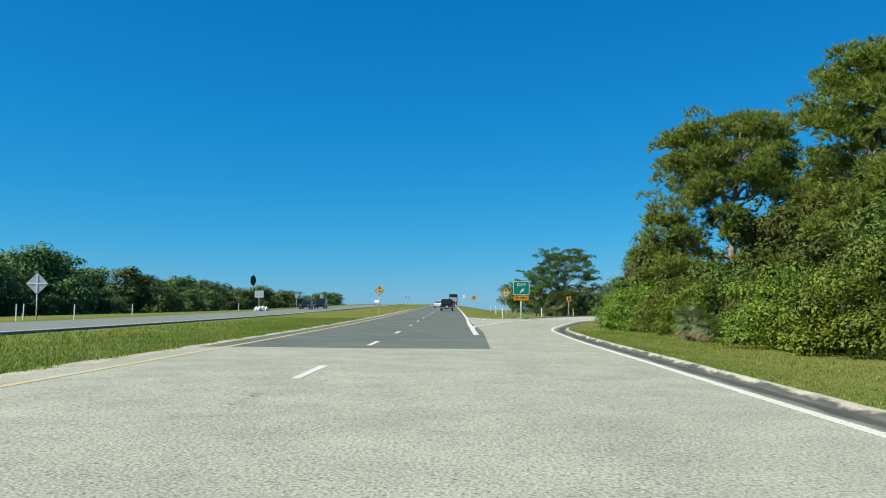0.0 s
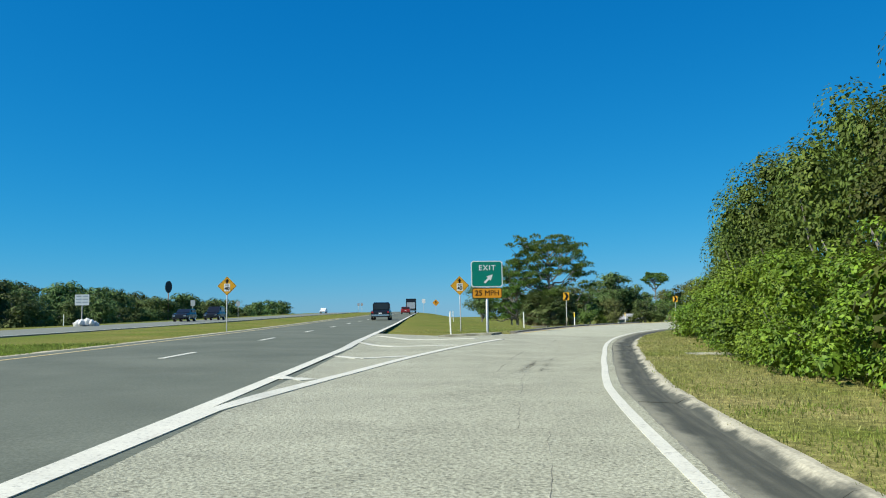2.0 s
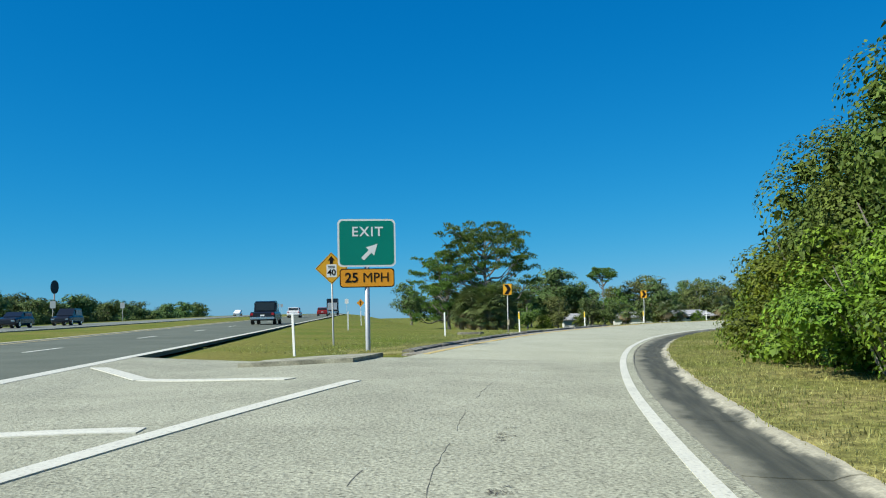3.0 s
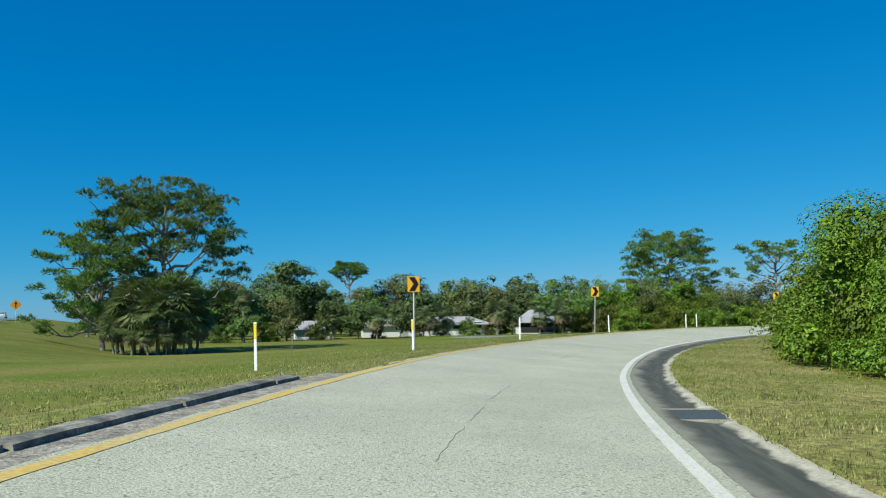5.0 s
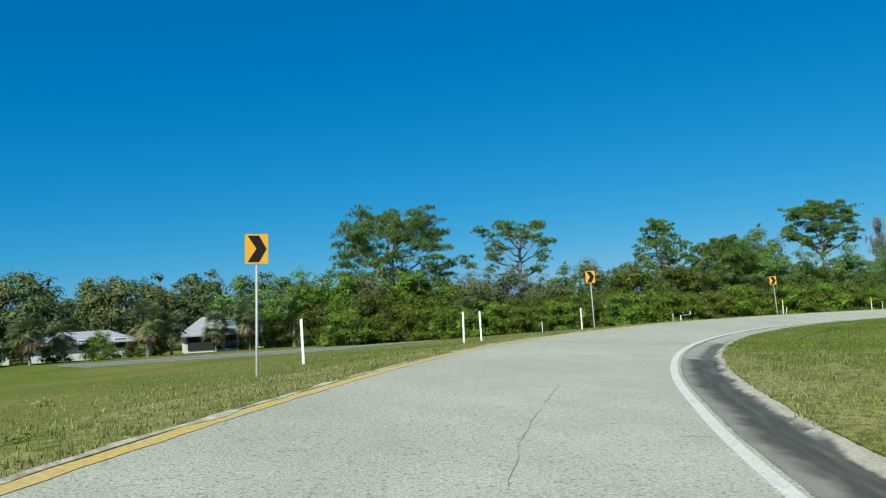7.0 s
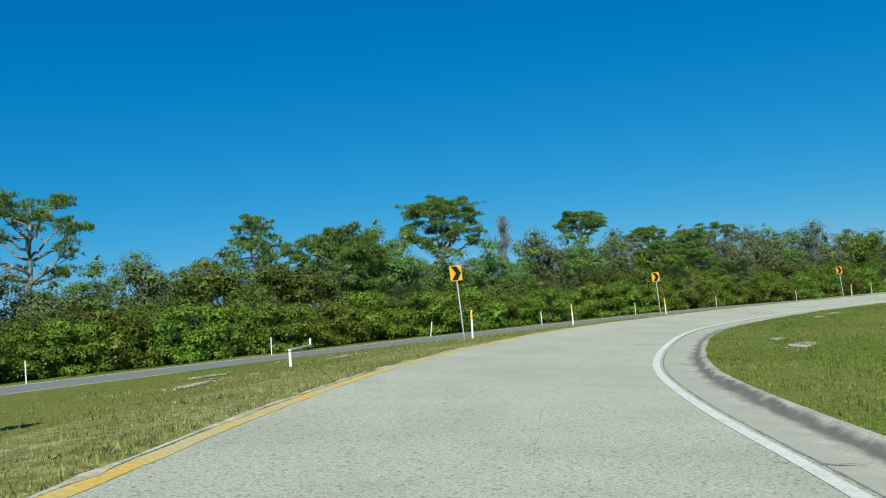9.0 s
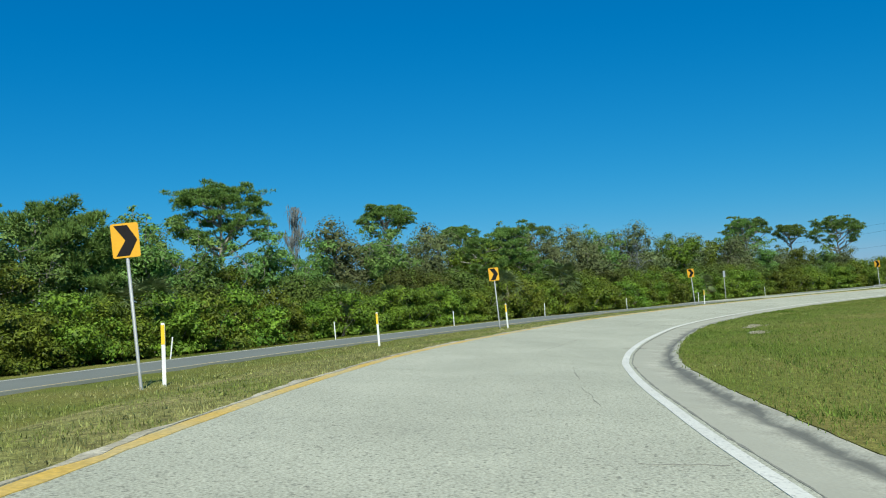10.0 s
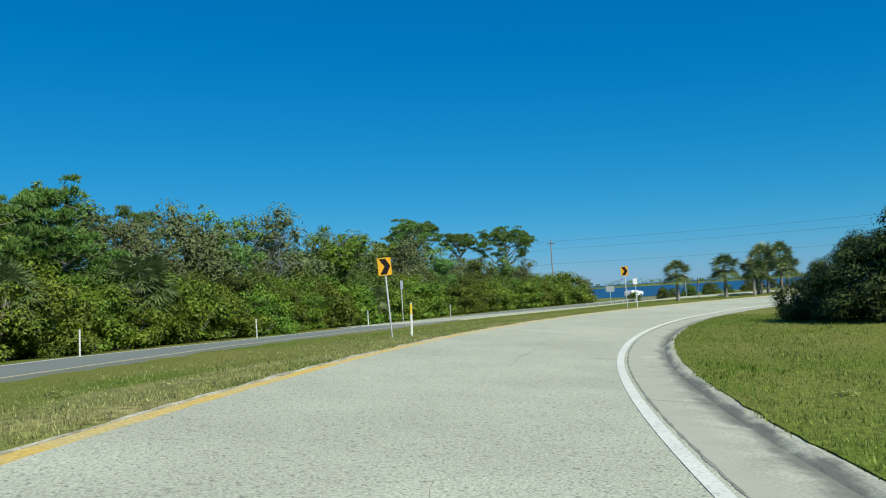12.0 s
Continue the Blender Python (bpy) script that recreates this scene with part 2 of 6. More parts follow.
BLADE = shade("grass_blades", (0.2, 0.26, 0.045), 0.8, 0.3, 0.3, 6, second=(0.46, 0.42, 0.19), patch=0.45, island=0.5, translucent=0.5, spec=0.1)
BLADE_GREEN = shade("green_grass_blades", (0.14, 0.235, 0.03), 0.8, 0.3, 0.3, 6, second=(0.3, 0.33, 0.09), patch=0.5, island=0.5, translucent=0.5, spec=0.1)
RUBBED = shade("dark_rubbed_tar", (0.1, 0.093, 0.078), 0.9, 0.3, 2.0, 30, spec=0.2)
SAND = shade("bare_sandy_soil", (0.29, 0.255, 0.16), 0.95, 0.25, 2.0, 24, 0.02, second=(0.5, 0.46, 0.34), mid=0.2, mid_scale=4)
BARK = shade("grey_brown_bark", (0.15, 0.135, 0.115), 0.95, 0.3, 1.5, 14, 0.03, second=(0.3, 0.275, 0.24), obj=0.15)
PINE = shade("pine_needles", (0.095, 0.18, 0.036), 0.6, 0.25, 0.8, 5, second=(0.18, 0.275, 0.06), island=0.4, obj=0.2, translucent=0.25, spec=0.25)
PINE_NEAR = shade("yellow_green_needles", (0.12, 0.185, 0.022), 0.6, 0.25, 0.8, 5, second=(0.235, 0.27, 0.045), island=0.45, translucent=0.25, spec=0.25)
LEAF = shade("broad_green_leaves", (0.06, 0.113, 0.01), 0.58, 0.25, 0.6, 5, second=(0.17, 0.225, 0.018), island=0.5, obj=0.3, translucent=0.16, spec=0.25)
OLIVE = shade("dull_olive_leaves", (0.06, 0.095, 0.014), 0.65, 0.25, 0.6, 5, second=(0.118, 0.145, 0.024), island=0.45, obj=0.35, translucent=0.18, spec=0.25)
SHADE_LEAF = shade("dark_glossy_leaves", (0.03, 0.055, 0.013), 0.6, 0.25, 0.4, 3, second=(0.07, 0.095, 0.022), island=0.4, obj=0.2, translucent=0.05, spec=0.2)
FAR_LEAF = shade("dark_distant_leaves", (0.062, 0.11, 0.03), 0.7, 0.25, 0.4, 3, second=(0.125, 0.175, 0.055), island=0.4, obj=0.3, translucent=0.1, spec=0.2)
DRY_GREEN = shade("dull_yellow_green_leaves", (0.1, 0.125, 0.035), 0.8, 0.25, 0.6, 5, second=(0.175, 0.19, 0.065), island=0.4, obj=0.2, translucent=0.15, spec=0.2)
DRY = shade("sparse_dry_foliage", (0.088, 0.122, 0.034), 0.8, 0.25, 0.6, 5, second=(0.17, 0.2, 0.075), island=0.4, obj=0.2, translucent=0.2)
TWIG = shade("bare_grey_twigs", (0.125, 0.14, 0.138), 0.9, 0.25, 0.8, 8, island=0.3, obj=0.2)
FROND = shade("palm_fronds", (0.085, 0.14, 0.036), 0.4, 0.25, 1.0, 6, second=(0.2, 0.235, 0.095), island=0.35, translucent=0.2)
DEAD = shade("dead_palm_fronds", (0.2, 0.155, 0.085), 0.85, 0.25, 1.0, 6, island=0.35)
IRON = shade("dark_grate_iron", (0.07, 0.085, 0.092), 0.6, 0.25, 6, 40, metal=0.2)
STEEL = shade("galvanised_steel", (0.34, 0.35, 0.34), 0.6, 0.15, 4, 40, metal=0.3)
YELLOW_BAND = shade("yellow_reflective_band", (0.85, 0.58, 0.03), 0.5, 0.06, 2, 30)
WHITE_POST = shade("white_plastic_post", (0.78, 0.78, 0.76), 0.5, 0.08, 2, 30)
YELLOW = shade("yellow_sign_sheeting", (0.70, 0.35, 0.012), 0.45, 0.05, 1, 30)
BLACK = shade("black_sign_sheeting", (0.012, 0.01, 0.01), 0.6, 0.1, 1, 30, spec=0.15)
GREEN = shade("green_sign_sheeting", (0.0, 0.22, 0.155), 0.4, 0.05, 1, 30)
WHITE = shade("white_sign_sheeting", (0.80, 0.80, 0.78), 0.4, 0.04, 1, 30)
ORANGE = shade("orange_yellow_sheeting", (0.82, 0.33, 0.015), 0.45, 0.05, 1, 30)
GREY_BACK = shade("bare_aluminium_back", (0.5, 0.51, 0.52), 0.45, 0.06, 2, 30, metal=0.5)
WALL = shade("pale_painted_wall", (0.62, 0.62, 0.60), 0.8, 0.08, 1, 20)
ROOF = shade("grey_shingle_roof", (0.30, 0.30, 0.31), 0.9, 0.15, 1.5, 8, 0.02)
GLASS = shade("dark_window_glass", (0.02, 0.025, 0.03), 0.08, 0.1, 1, 10)
CAR_BLACK = shade("dark_car_paint", (0.012, 0.014, 0.02), 0.25, 0.1, 1, 10)
CAR_WHITE = shade("white_car_paint", (0.75, 0.75, 0.75), 0.25, 0.05, 1, 10)
CAR_RED = shade("dark_red_car_paint", (0.25, 0.02, 0.02), 0.25, 0.05, 1, 10)
RUBBER = shade("black_rubber", (0.02, 0.02, 0.02), 0.85, 0.1, 3, 20)
CHROME = shade("bright_trim", (0.6, 0.6, 0.6), 0.25, 0.05, 3, 20, metal=0.9)
LAMP_RED = shade("red_lamp_glass", (0.4, 0.01, 0.01), 0.3, 0.05, 3, 20)
WOOD = shade("grey_utility_pole_wood", (0.22, 0.19, 0.16), 0.9, 0.2, 2, 20)
WATER = shade("bay_water", (0.012, 0.05, 0.105), 0.4, 0.1, 0.05, 1.2, 0.08)


# ---- mesh helpers ----
def link_mesh(name, verts, faces, material, parent=None, label=""):
    me = bpy.data.meshes.new(name)
    me.from_pydata(verts, [], faces)
    me.materials.append(material)
    ob = new(name, me)
    if parent is not None:
        ob.parent = parent
    return tagged(ob, label)


def part(name, bm, material, parent=None, label=""):
    me = bpy.data.meshes.new(name)
    bmesh.ops.recalc_face_normals(bm, faces=bm.faces)
    bm.to_mesh(me)
    bm.free()
    me.materials.append(material)
    ob = new(name, me)
    if parent is not None:
        ob.parent = parent
    return tagged(ob, label)


def polys(name, verts, k, material, parent=None, label=""):
    """A mesh of separate k-cornered faces from an array of corners, k a face."""
    me = bpy.data.meshes.new(name)
    verts = np.asarray(verts, np.float32).reshape(-1, 3)
    n = len(verts)
    me.vertices.add(n), me.loops.add(n), me.polygons.add(n // k)
    me.vertices.foreach_set("co", verts.ravel())
    me.loops.foreach_set("vertex_index", np.arange(n, dtype=np.int32))
    me.polygons.foreach_set("loop_start", np.arange(0, n, k, dtype=np.int32))
    me.update(calc_edges=True)
    me.materials.append(material)
    ob = new(name, me)
    if parent is not None:
        ob.parent = parent
    return tagged(ob, label)


def empty(name, m, label, category, group="", kind=""):
    ob = new(name)
    ob.matrix_basis = m
    ob.empty_display_size = 0.2
    return tagged(ob, label, category, group, kind)


def box(bm, x0, x1, y0, y1, z0, z1, bevel=0.0):
    r = bmesh.ops.create_cube(bm, size=1, matrix=Matrix.LocRotScale(((x0 + x1) / 2, (y0 + y1) / 2, (z0 + z1) / 2), None, (x1 - x0, y1 - y0, z1 - z0)))
    if bevel:
        es = list({e for v in r["verts"] for e in v.link_edges})
        bmesh.ops.bevel(bm, geom=es, offset=bevel, segments=2, affect="EDGES")
    return bm


def tube(verts, faces, pts, radii, sides=6):
    """Adds a tapered tube along pts to the lists."""
    base = len(verts)
    pts = [Vector(p) for p in pts]
    for i, (p, r) in enumerate(zip(pts, radii)):
        d = (pts[min(i + 1, len(pts) - 1)] - pts[max(i - 1, 0)]).normalized()
        a = d.orthogonal().normalized()
        b = d.cross(a)
        for j in range(sides):
            t = 2 * math.pi * j / sides
            verts.append(tuple(p + (a * math.cos(t) + b * math.sin(t)) * r))
    for i in range(len(pts) - 1):
        for j in range(sides):
            q, w = base + i * sides + j, base + i * sides + (j + 1) % sides
            faces.append((q, w, w + sides, q + sides))
    faces.append(tuple(base + (len(pts) - 1) * sides + j for j in range(sides)))


def ground_z(x, y):
    return float(land(x, y)[0])


# ---- ground ----
def spaced(lo, hi, step, far):
    mid = list(np.arange(lo, hi + 0.01, step))
    out, d = [], step
    while (mid[-1] if not out else out[-1]) < far:
        d *= 1.22
        out.append((out[-1] if out else mid[-1]) + d)
    left, d = [], step
    while (mid[0] if not left else left[-1]) > -far:
        d *= 1.22
        left.append((left[-1] if left else mid[0]) - d)
    return np.array(left[::-1] + mid + out)


def build_ground():
    xs, ys = spaced(-34, 212, 1.4, 3600), spaced(-12, 236, 1.4, 3600)
    gx, gy = np.meshgrid(xs, ys)
    x, y = gx.ravel(), gy.ravel()
    z = land(x, y)
    u, l = on_ramp(x, y)
    f = front_line(x, y)
    hx = 0.012 * (y - 40)
    inside = np.maximum.reduce([np.minimum(l + 5.2, 0.75 - l) * (u > 40) * (u < 379),
                                np.minimum(x - hx + 6.9, 2.4 - x + hx),
                                np.minimum(x - hx + 27.2, -18.2 - x + hx),
                                np.minimum(-0.2 - f, f + 6.6) * (x > 62) * (x < 238),
                                np.minimum(np.minimum(x - hx - 1.5, 0.75 - l), 82.6 - y) * (u < 130)])
    bumps = np.array([noise.noise((a * 0.12, b * 0.12, 0)) * 0.10 + noise.noise((a * 0.5, b * 0.5, 3)) * 0.035 for a, b in zip(x, y)])
    z = z + bumps * smooth(0.6, 5, -inside) - 0.2 * smooth(-0.15, 0.55, inside)
    nx, ny = len(xs), len(ys)
    i = np.arange(nx * ny).reshape(ny, nx)
    quads = np.stack([i[:-1, :-1], i[:-1, 1:], i[1:, 1:], i[1:, :-1]], -1).reshape(-1, 4)
    ob = link_mesh("ground", np.stack([x, y, z], 1).tolist(), quads.tolist(), TURF)
    for p in ob.data.polygons:
        p.use_smooth = True
    tagged(ob, "mown green and straw-coloured grass verge and field", "ground", kind="structure")


build_ground()


def sheet(name, pts, material, lift, depth=0.12, label="", category="", parent=None, kind="structure"):
    """A paved strip: rows of plan points from its left to its right edge, laid on the land, with side walls."""
    pts = np.asarray(pts, float)
    r, c = pts.shape[:2]
    z = land(pts[..., 0].ravel(), pts[..., 1].ravel()).reshape(r, c) + lift
    top = np.concatenate([pts, z[..., None]], 2).reshape(-1, 3)
    i = np.arange(r * c).reshape(r, c)
    faces = np.stack([i[:-1, :-1], i[:-1, 1:], i[1:, 1:], i[1:, :-1]], -1).reshape(-1, 4).tolist()
    ring = np.concatenate([i[:, 0], i[-1, 1:], i[-2::-1, -1], i[0, -2:0:-1]])
    low = top[ring] - (0, 0, depth)
    n = len(ring)
    for j in range(n):
        q = (j + 1) % n
        faces.append((int(ring[j]), r * c + j, r * c + q, int(ring[q])))
    ob = link_mesh(name, np.vstack([top, low]).tolist(), faces, material, parent)
    return tagged(ob, label, category, kind=kind if not parent else "")


def along(u0, u1, left, right, cols=2, step=1.0):
    """Plan rows along the ramp between two offsets, numbers or functions of u."""
    us = np.linspace(u0, u1, max(2, int((u1 - u0) / step) + 1))
    rows = []
    for u in us:
        a, b = (left(u) if callable(left) else left), (right(u) if callable(right) else right)
        rows.append([ramp(u, a + (b - a) * k / (cols - 1)) for k in range(cols)])
    return rows


def hw(y):
    return 0.012 * (y - 40)


def asphalt_edge(y):
    """Right edge of the dark highway asphalt, from its median side datum."""
    return float(np.interp(y, (24.6, 41, 60), (1.62, 2.03, 2.05)))


def down_road(y0, y1, x0, x1, cols=2, step=2.0):
    ys = np.linspace(y0, y1, max(2, int((y1 - y0) / step) + 1))
    return [[(x0 + hw(y) + (x1 - x0) * k / (cols - 1), y) for k in range(cols)] for y in ys]


def ramp_left(u):
    """Left edge of the pale paving: the highway's edge at first, then its own."""
    h = float(np.interp(u, U, HEAD))
    x, y = ramp(u, 0)
    if y < 82.6:
        return -(x - asphalt_edge(y) - hw(y)) / max(0.2, math.sin(h))
    return -5.1


def joint_at(u):
    """Where the asphalt ends and the gutter begins."""
    return float(np.interp(u, (60, 86, 94, 150, 162, 200), (-0.12, -0.11, 0.0, 0.0, -0.06, -0.085)))


def gutter_edge(u):
    """Outer edge of the gutter's lip."""
    return float(np.interp(u, (50, 62, 85, 105, 145, 160, 180, 212, 230, 248, 266, 300), (0.6, 0.62, 0.72, 0.9, 0.98, 0.92, 0.93, 0.78, 0.84, 0.92, 0.95, 0.95)))


def lip_height(u):
    return float(np.interp(u, (46, 90, 104, 150, 198, 210, 222, 236, 352), (0.085, 0.085, 0.05, 0.04, 0.045, 0.1, 0.1, 0.055, 0.05)))


sheet("ramp_road", along(64.5, 122.5, ramp_left, lambda u: joint_at(u), 18, 0.5), ASPHALT_CHIP, 0.03, label="pale worn asphalt exit lane", category="road")
sheet("ramp_road", along(122.5, 378, lambda u: -5.1 - 0.05 * noise.noise((u * 0.8, 1, 0)) - 0.04 * noise.noise((u * 2.6, 3, 0)), lambda u: joint_at(u), 6, 0.5), ASPHALT_PALE, 0.03, label="pale worn asphalt exit ramp curving round", category="road")
sheet("highway_road", down_road(-60, 24.6, -6.8, 2.05, 5), ASPHALT_CHIP, 0.03, label="pale old asphalt highway carriageway", category="road")
sheet("ramp_road", along(-19.5 + 0.0 + 19.6, 64.5, lambda u: -(ramp(u, 0)[0] - 2.05 - hw(ramp(u, 0)[1])), lambda u: joint_at(u), 4), ASPHALT_CHIP, 0.03, label="pale worn asphalt exit lane", category="road")
sheet("highway_road", [[(hw(y) - 6.8 + (asphalt_edge(y) + 6.8) * k / 4, y) for k in range(5)] for y in np.concatenate([np.arange(24.6, 60, 2), np.arange(60, 700, 4)])], ASPHALT_DARK, 0.03, label="newer dark asphalt highway carriageway", category="road")
sheet("opposite_road", down_road(-60, 700, -27.2, -18.2, 4, 4.0), ASPHALT_SIDE, 0.03, label="grey asphalt carriageway across the median", category="road")


def side_road(f0, f1, x0=62, x1=238, cols=2):
    rows = []
    for x in np.arange(x0, x1 + 0.1, 2.0):
        y = float(np.interp(x, FX, FY))
        rows.append([(x, y + f / 0.87) for f in np.linspace(f0, f1, cols)])
    return rows


sheet("side_road", side_road(-0.3, -6.6, cols=4), ASPHALT_SIDE, 0.03, label="narrow grey asphalt side road below the ramp", category="road")

# painted lines
sheet("edge_line", along(0, 378, -0.285, -0.15, 2, 0.7), WHITE_LINE, 0.036, 0.008, "solid white edge line", "road line")
sheet("edge_line", along(124, 378, lambda u: -5.03 - 0.03 * noise.noise((u * 1.7, 4, 0)), lambda u: -4.86 + 0.03 * noise.noise((u * 1.9, 8, 0)), 2, 0.35), YELLOW_LINE, 0.036, 0.008, "faded yellow edge line", "road line")
sheet("edge_line", down_road(-60, 600, -6.06, -5.9), FADED_LINE, 0.036, 0.008, "yellow median edge line", "road line")
sheet("edge_line", [[(hw(y) + float(np.interp(y, (37, 60, 80, 110), (1.46, 1.62, 1.8, 1.9))) + q, y) for q in (0, 0.24)] for y in np.arange(37.4, 600, 2.0)], WHITE_LINE, 0.036, 0.008, "thick white lane edge line", "road line")
sheet("edge_line", down_road(-60, 600, -18.7, -18.55), WHITE_LINE, 0.036, 0.008, "white edge line", "road line")
sheet("edge_line", side_road(-0.75, -0.88), WHITE_LINE, 0.036, 0.008, "white edge line of the side road", "road line")
sheet("edge_line", side_road(-6.2, -6.33), FADED_LINE, 0.036, 0.008, "faded yellow edge line of the side road", "road line")
for y in np.arange(14.1 - 12.5 * 5, 500, 12.5):
    sheet("lane_dash", down_road(y, y + 3.1, -2.16, -2.0), WHITE_LINE, 0.036, 0.008, "white lane dash", "road line")

WATER_OB = link_mesh("water", [(-3000, -3500, -2.9), (3500, -3500, -2.9), (3500, 3500, -2.9), (-3000, 3500, -2.9)], [(0, 1, 2, 3)], WATER)
tagged(WATER_OB, "blue rippled bay water", "water", kind="structure")


# ---- kerbs and gutter ----
def kerb_run(name, u0, u1, profile, material, label, category, gap=3.05):
    """Concrete along the ramp in cast lengths: a cross-section of (offset, height) pairs swept along, with a joint between lengths."""
    root = empty(name, Matrix(), label, category, kind="structure")
    u = u0
    while u < u1 - 0.5:
        a, b = u + random.uniform(0.008, 0.03), min(u + gap, u1) - random.uniform(0.008, 0.03)
        us = np.linspace(a, b, 9)
        shove, tip = random.uniform(-0.03, 0.03), random.uniform(-0.012, 0.012)
        verts, n = [], len(profile)
        for q in us:
            for l, dz in profile:
                worn = 0.012 * noise.noise((q * 2.0, l * 9, 1)) if dz > 0 else 0
                x, y = ramp(q, l + shove + tip * (q - u) + worn)
                verts.append((x, y, 0))
        xy = np.array(verts)
        edge = [ramp(q, profile[0][0]) for q in us]
        zz = np.repeat(land([e[0] for e in edge], [e[1] for e in edge]), n) + np.tile([p[1] for p in profile], len(us))
        drop = random.uniform(-0.02, 0.02)
        rough = np.array([0.014 * noise.noise((x * 2.3, y * 2.3, 4)) for x, y, _ in xy])
        verts = [(x, y, z + drop + r) for (x, y, _), z, r in zip(xy, zz, rough)]
        faces = [(i * n + j, i * n + (j + 1) % n, (i + 1) * n + (j + 1) % n, (i + 1) * n + j) for i in range(len(us) - 1) for j in range(n)]
        faces += [tuple(range(n)), tuple((len(us) - 1) * n + j for j in range(n))]
        ob = link_mesh("concrete_length", verts, faces, material, root)
        u += gap
    return root


def gutter_run(u0, u1, material, label, gap=3.05):
    """A cast concrete gutter: a shallow pan against the asphalt that turns up into a rounded lip, in lengths with open joints."""
    root = empty("gutter", Matrix(), label, "gutter", kind="structure")
    pan, lip = (0.0, 0.3, 0.6, 0.85, 1.0), ((0.0, 0.0), (0.2, 0.4), (0.42, 0.82), (0.65, 1.0), (0.9, 0.92), (1.0, 0.7))
    u = u0
    while u < u1 - 0.5:
        us = np.linspace(u + 0.007, min(u + gap, u1) - 0.007, 9)
        drop, plan, dz, span = random.uniform(-0.006, 0.006), [], [], []
        for q in us:
            a, c, h = joint_at(q) + 0.012, gutter_edge(q), lip_height(q)
            b = c - 0.27
            wear = 0.012 * noise.noise((q * 2.2, 5, 0))
            row = [(a + (b - a) * k, 0.024 - 0.03 * k + 0.008 * k * k) for k in pan]
            row += [(b + 0.27 * k + wear * (k > 0.8), 0.002 + h * r + 0.006 * noise.noise((q * 3.1, k * 4, 2)) * (r > 0.3)) for k, r in lip[1:]]
            row += [(row[-1][0] + 0.004, -0.16), (a, -0.16)]
            for l, d in row:
                plan.append(ramp(q, l)), dz.append(d + drop), span.append((q, (l - a) / (c - a), 0))
        n = len(plan) // len(us)
        base = [ramp(q, joint_at(q)) for q in us]
        zz = np.repeat(land([e[0] for e in base], [e[1] for e in base]), n) + np.array(dz)
        cross = np.repeat([float(np.interp(q, (90, 140, 165, 300, 380), (0, 0.05, 0.08, 0.08, 0.06))) for q in us], n)
        offs = np.array([w[1] for w in span]) * np.repeat([gutter_edge(q) - joint_at(q) for q in us], n)
        zz = zz - cross * offs
        verts = [(float(x), float(y), float(z)) for (x, y), z in zip(plan, zz)]
        faces = [(i * n + j, i * n + (j + 1) % n, (i + 1) * n + (j + 1) % n, (i + 1) * n + j) for i in range(len(us) - 1) for j in range(n)]
        faces += [tuple(range(n)), tuple((len(us) - 1) * n + j for j in range(n))]
        ob = link_mesh("concrete_length", verts, faces, material, root)
        ob.data.attributes.new("span", "FLOAT_VECTOR", "POINT").data.foreach_set("vector", np.array(span, np.float32).ravel())
        u += gap


gutter_run(46, 198.1, GUTTER_DARK, "dark blackened concrete gutter with a pale rounded lip")
gutter_run(198.1, 206.5, GUTTER_GREY, "grey half-stained concrete gutter with a rounded lip")
gutter_run(206.5, 352, GUTTER_PALE, "pale stained concrete gutter with a rounded lip")
kerb_run("kerb", 125, 156.5, [(-5.86, -0.1), (-5.86, 0.07), (-5.81, 0.105), (-5.64, 0.11), (-5.54, 0.085), (-5.5, -0.1)], KERB_DIRTY,
         "weathered raised concrete kerb, dark along its foot", "kerb")
LIFT = np.array([0.064, 0.058, 0.035, 0.012, 0.012])


def ragged(u):
    """Where the grass ends on the gutter's lip."""
    return gutter_edge(u) - 0.035 + 0.045 * noise.noise((u * 0.6, 3, 0)) + 0.045 * noise.noise((u * 2.1, 8, 0)) + 0.02 * noise.noise((u * 7.0, 2, 0))


sheet("verge", along(44, 78, ragged, 2.6, 5, 0.35), TURF, LIFT, 0.12, "green grass verge along the gutter", "ground")
sheet("verge", along(78, 206, ragged, lambda u: 1.0 + float(np.interp(u, (78, 104, 188, 206), (0.1, 3.6, 3.6, 0.1))) * (1 + 0.3 * noise.noise((u * 0.3, 9, 0))), 5, 0.35), TURF_DRY, LIFT, 0.12, "straw-coloured dry grass verge along the gutter", "ground")
sheet("verge", along(206, 352, ragged, 2.6, 5, 0.35), TURF, LIFT, 0.12, "green grass verge along the gutter", "ground")
sheet("verge", along(124.5, 378, lambda u: -7.6 + 0.9 * noise.noise((u * 0.16, 2, 0)) + 0.4 * noise.noise((u * 0.6, 7, 0)), lambda u: -5.07 - 0.09 * noise.noise((u * 0.7, 6, 0)), 5, 0.6), TURF_DRY, 0.012, 0.1, "grass verge along the ramp", "ground")
sheet("shoulder", along(124, 158, -5.56, -5.08, 2), GRAVEL, 0.022, label="sandy gravel strip beside the kerb", category="gutter")
sheet("nose_apron", [[(5.5, 81.7), (7.9, 81.4)], [(6.0, 82.8), (8.3, 82.4)], [(7.0, 83.8), (8.6, 83.5)]], KERB, 0.12, 0.25, "pale concrete nose of the traffic island", "kerb")


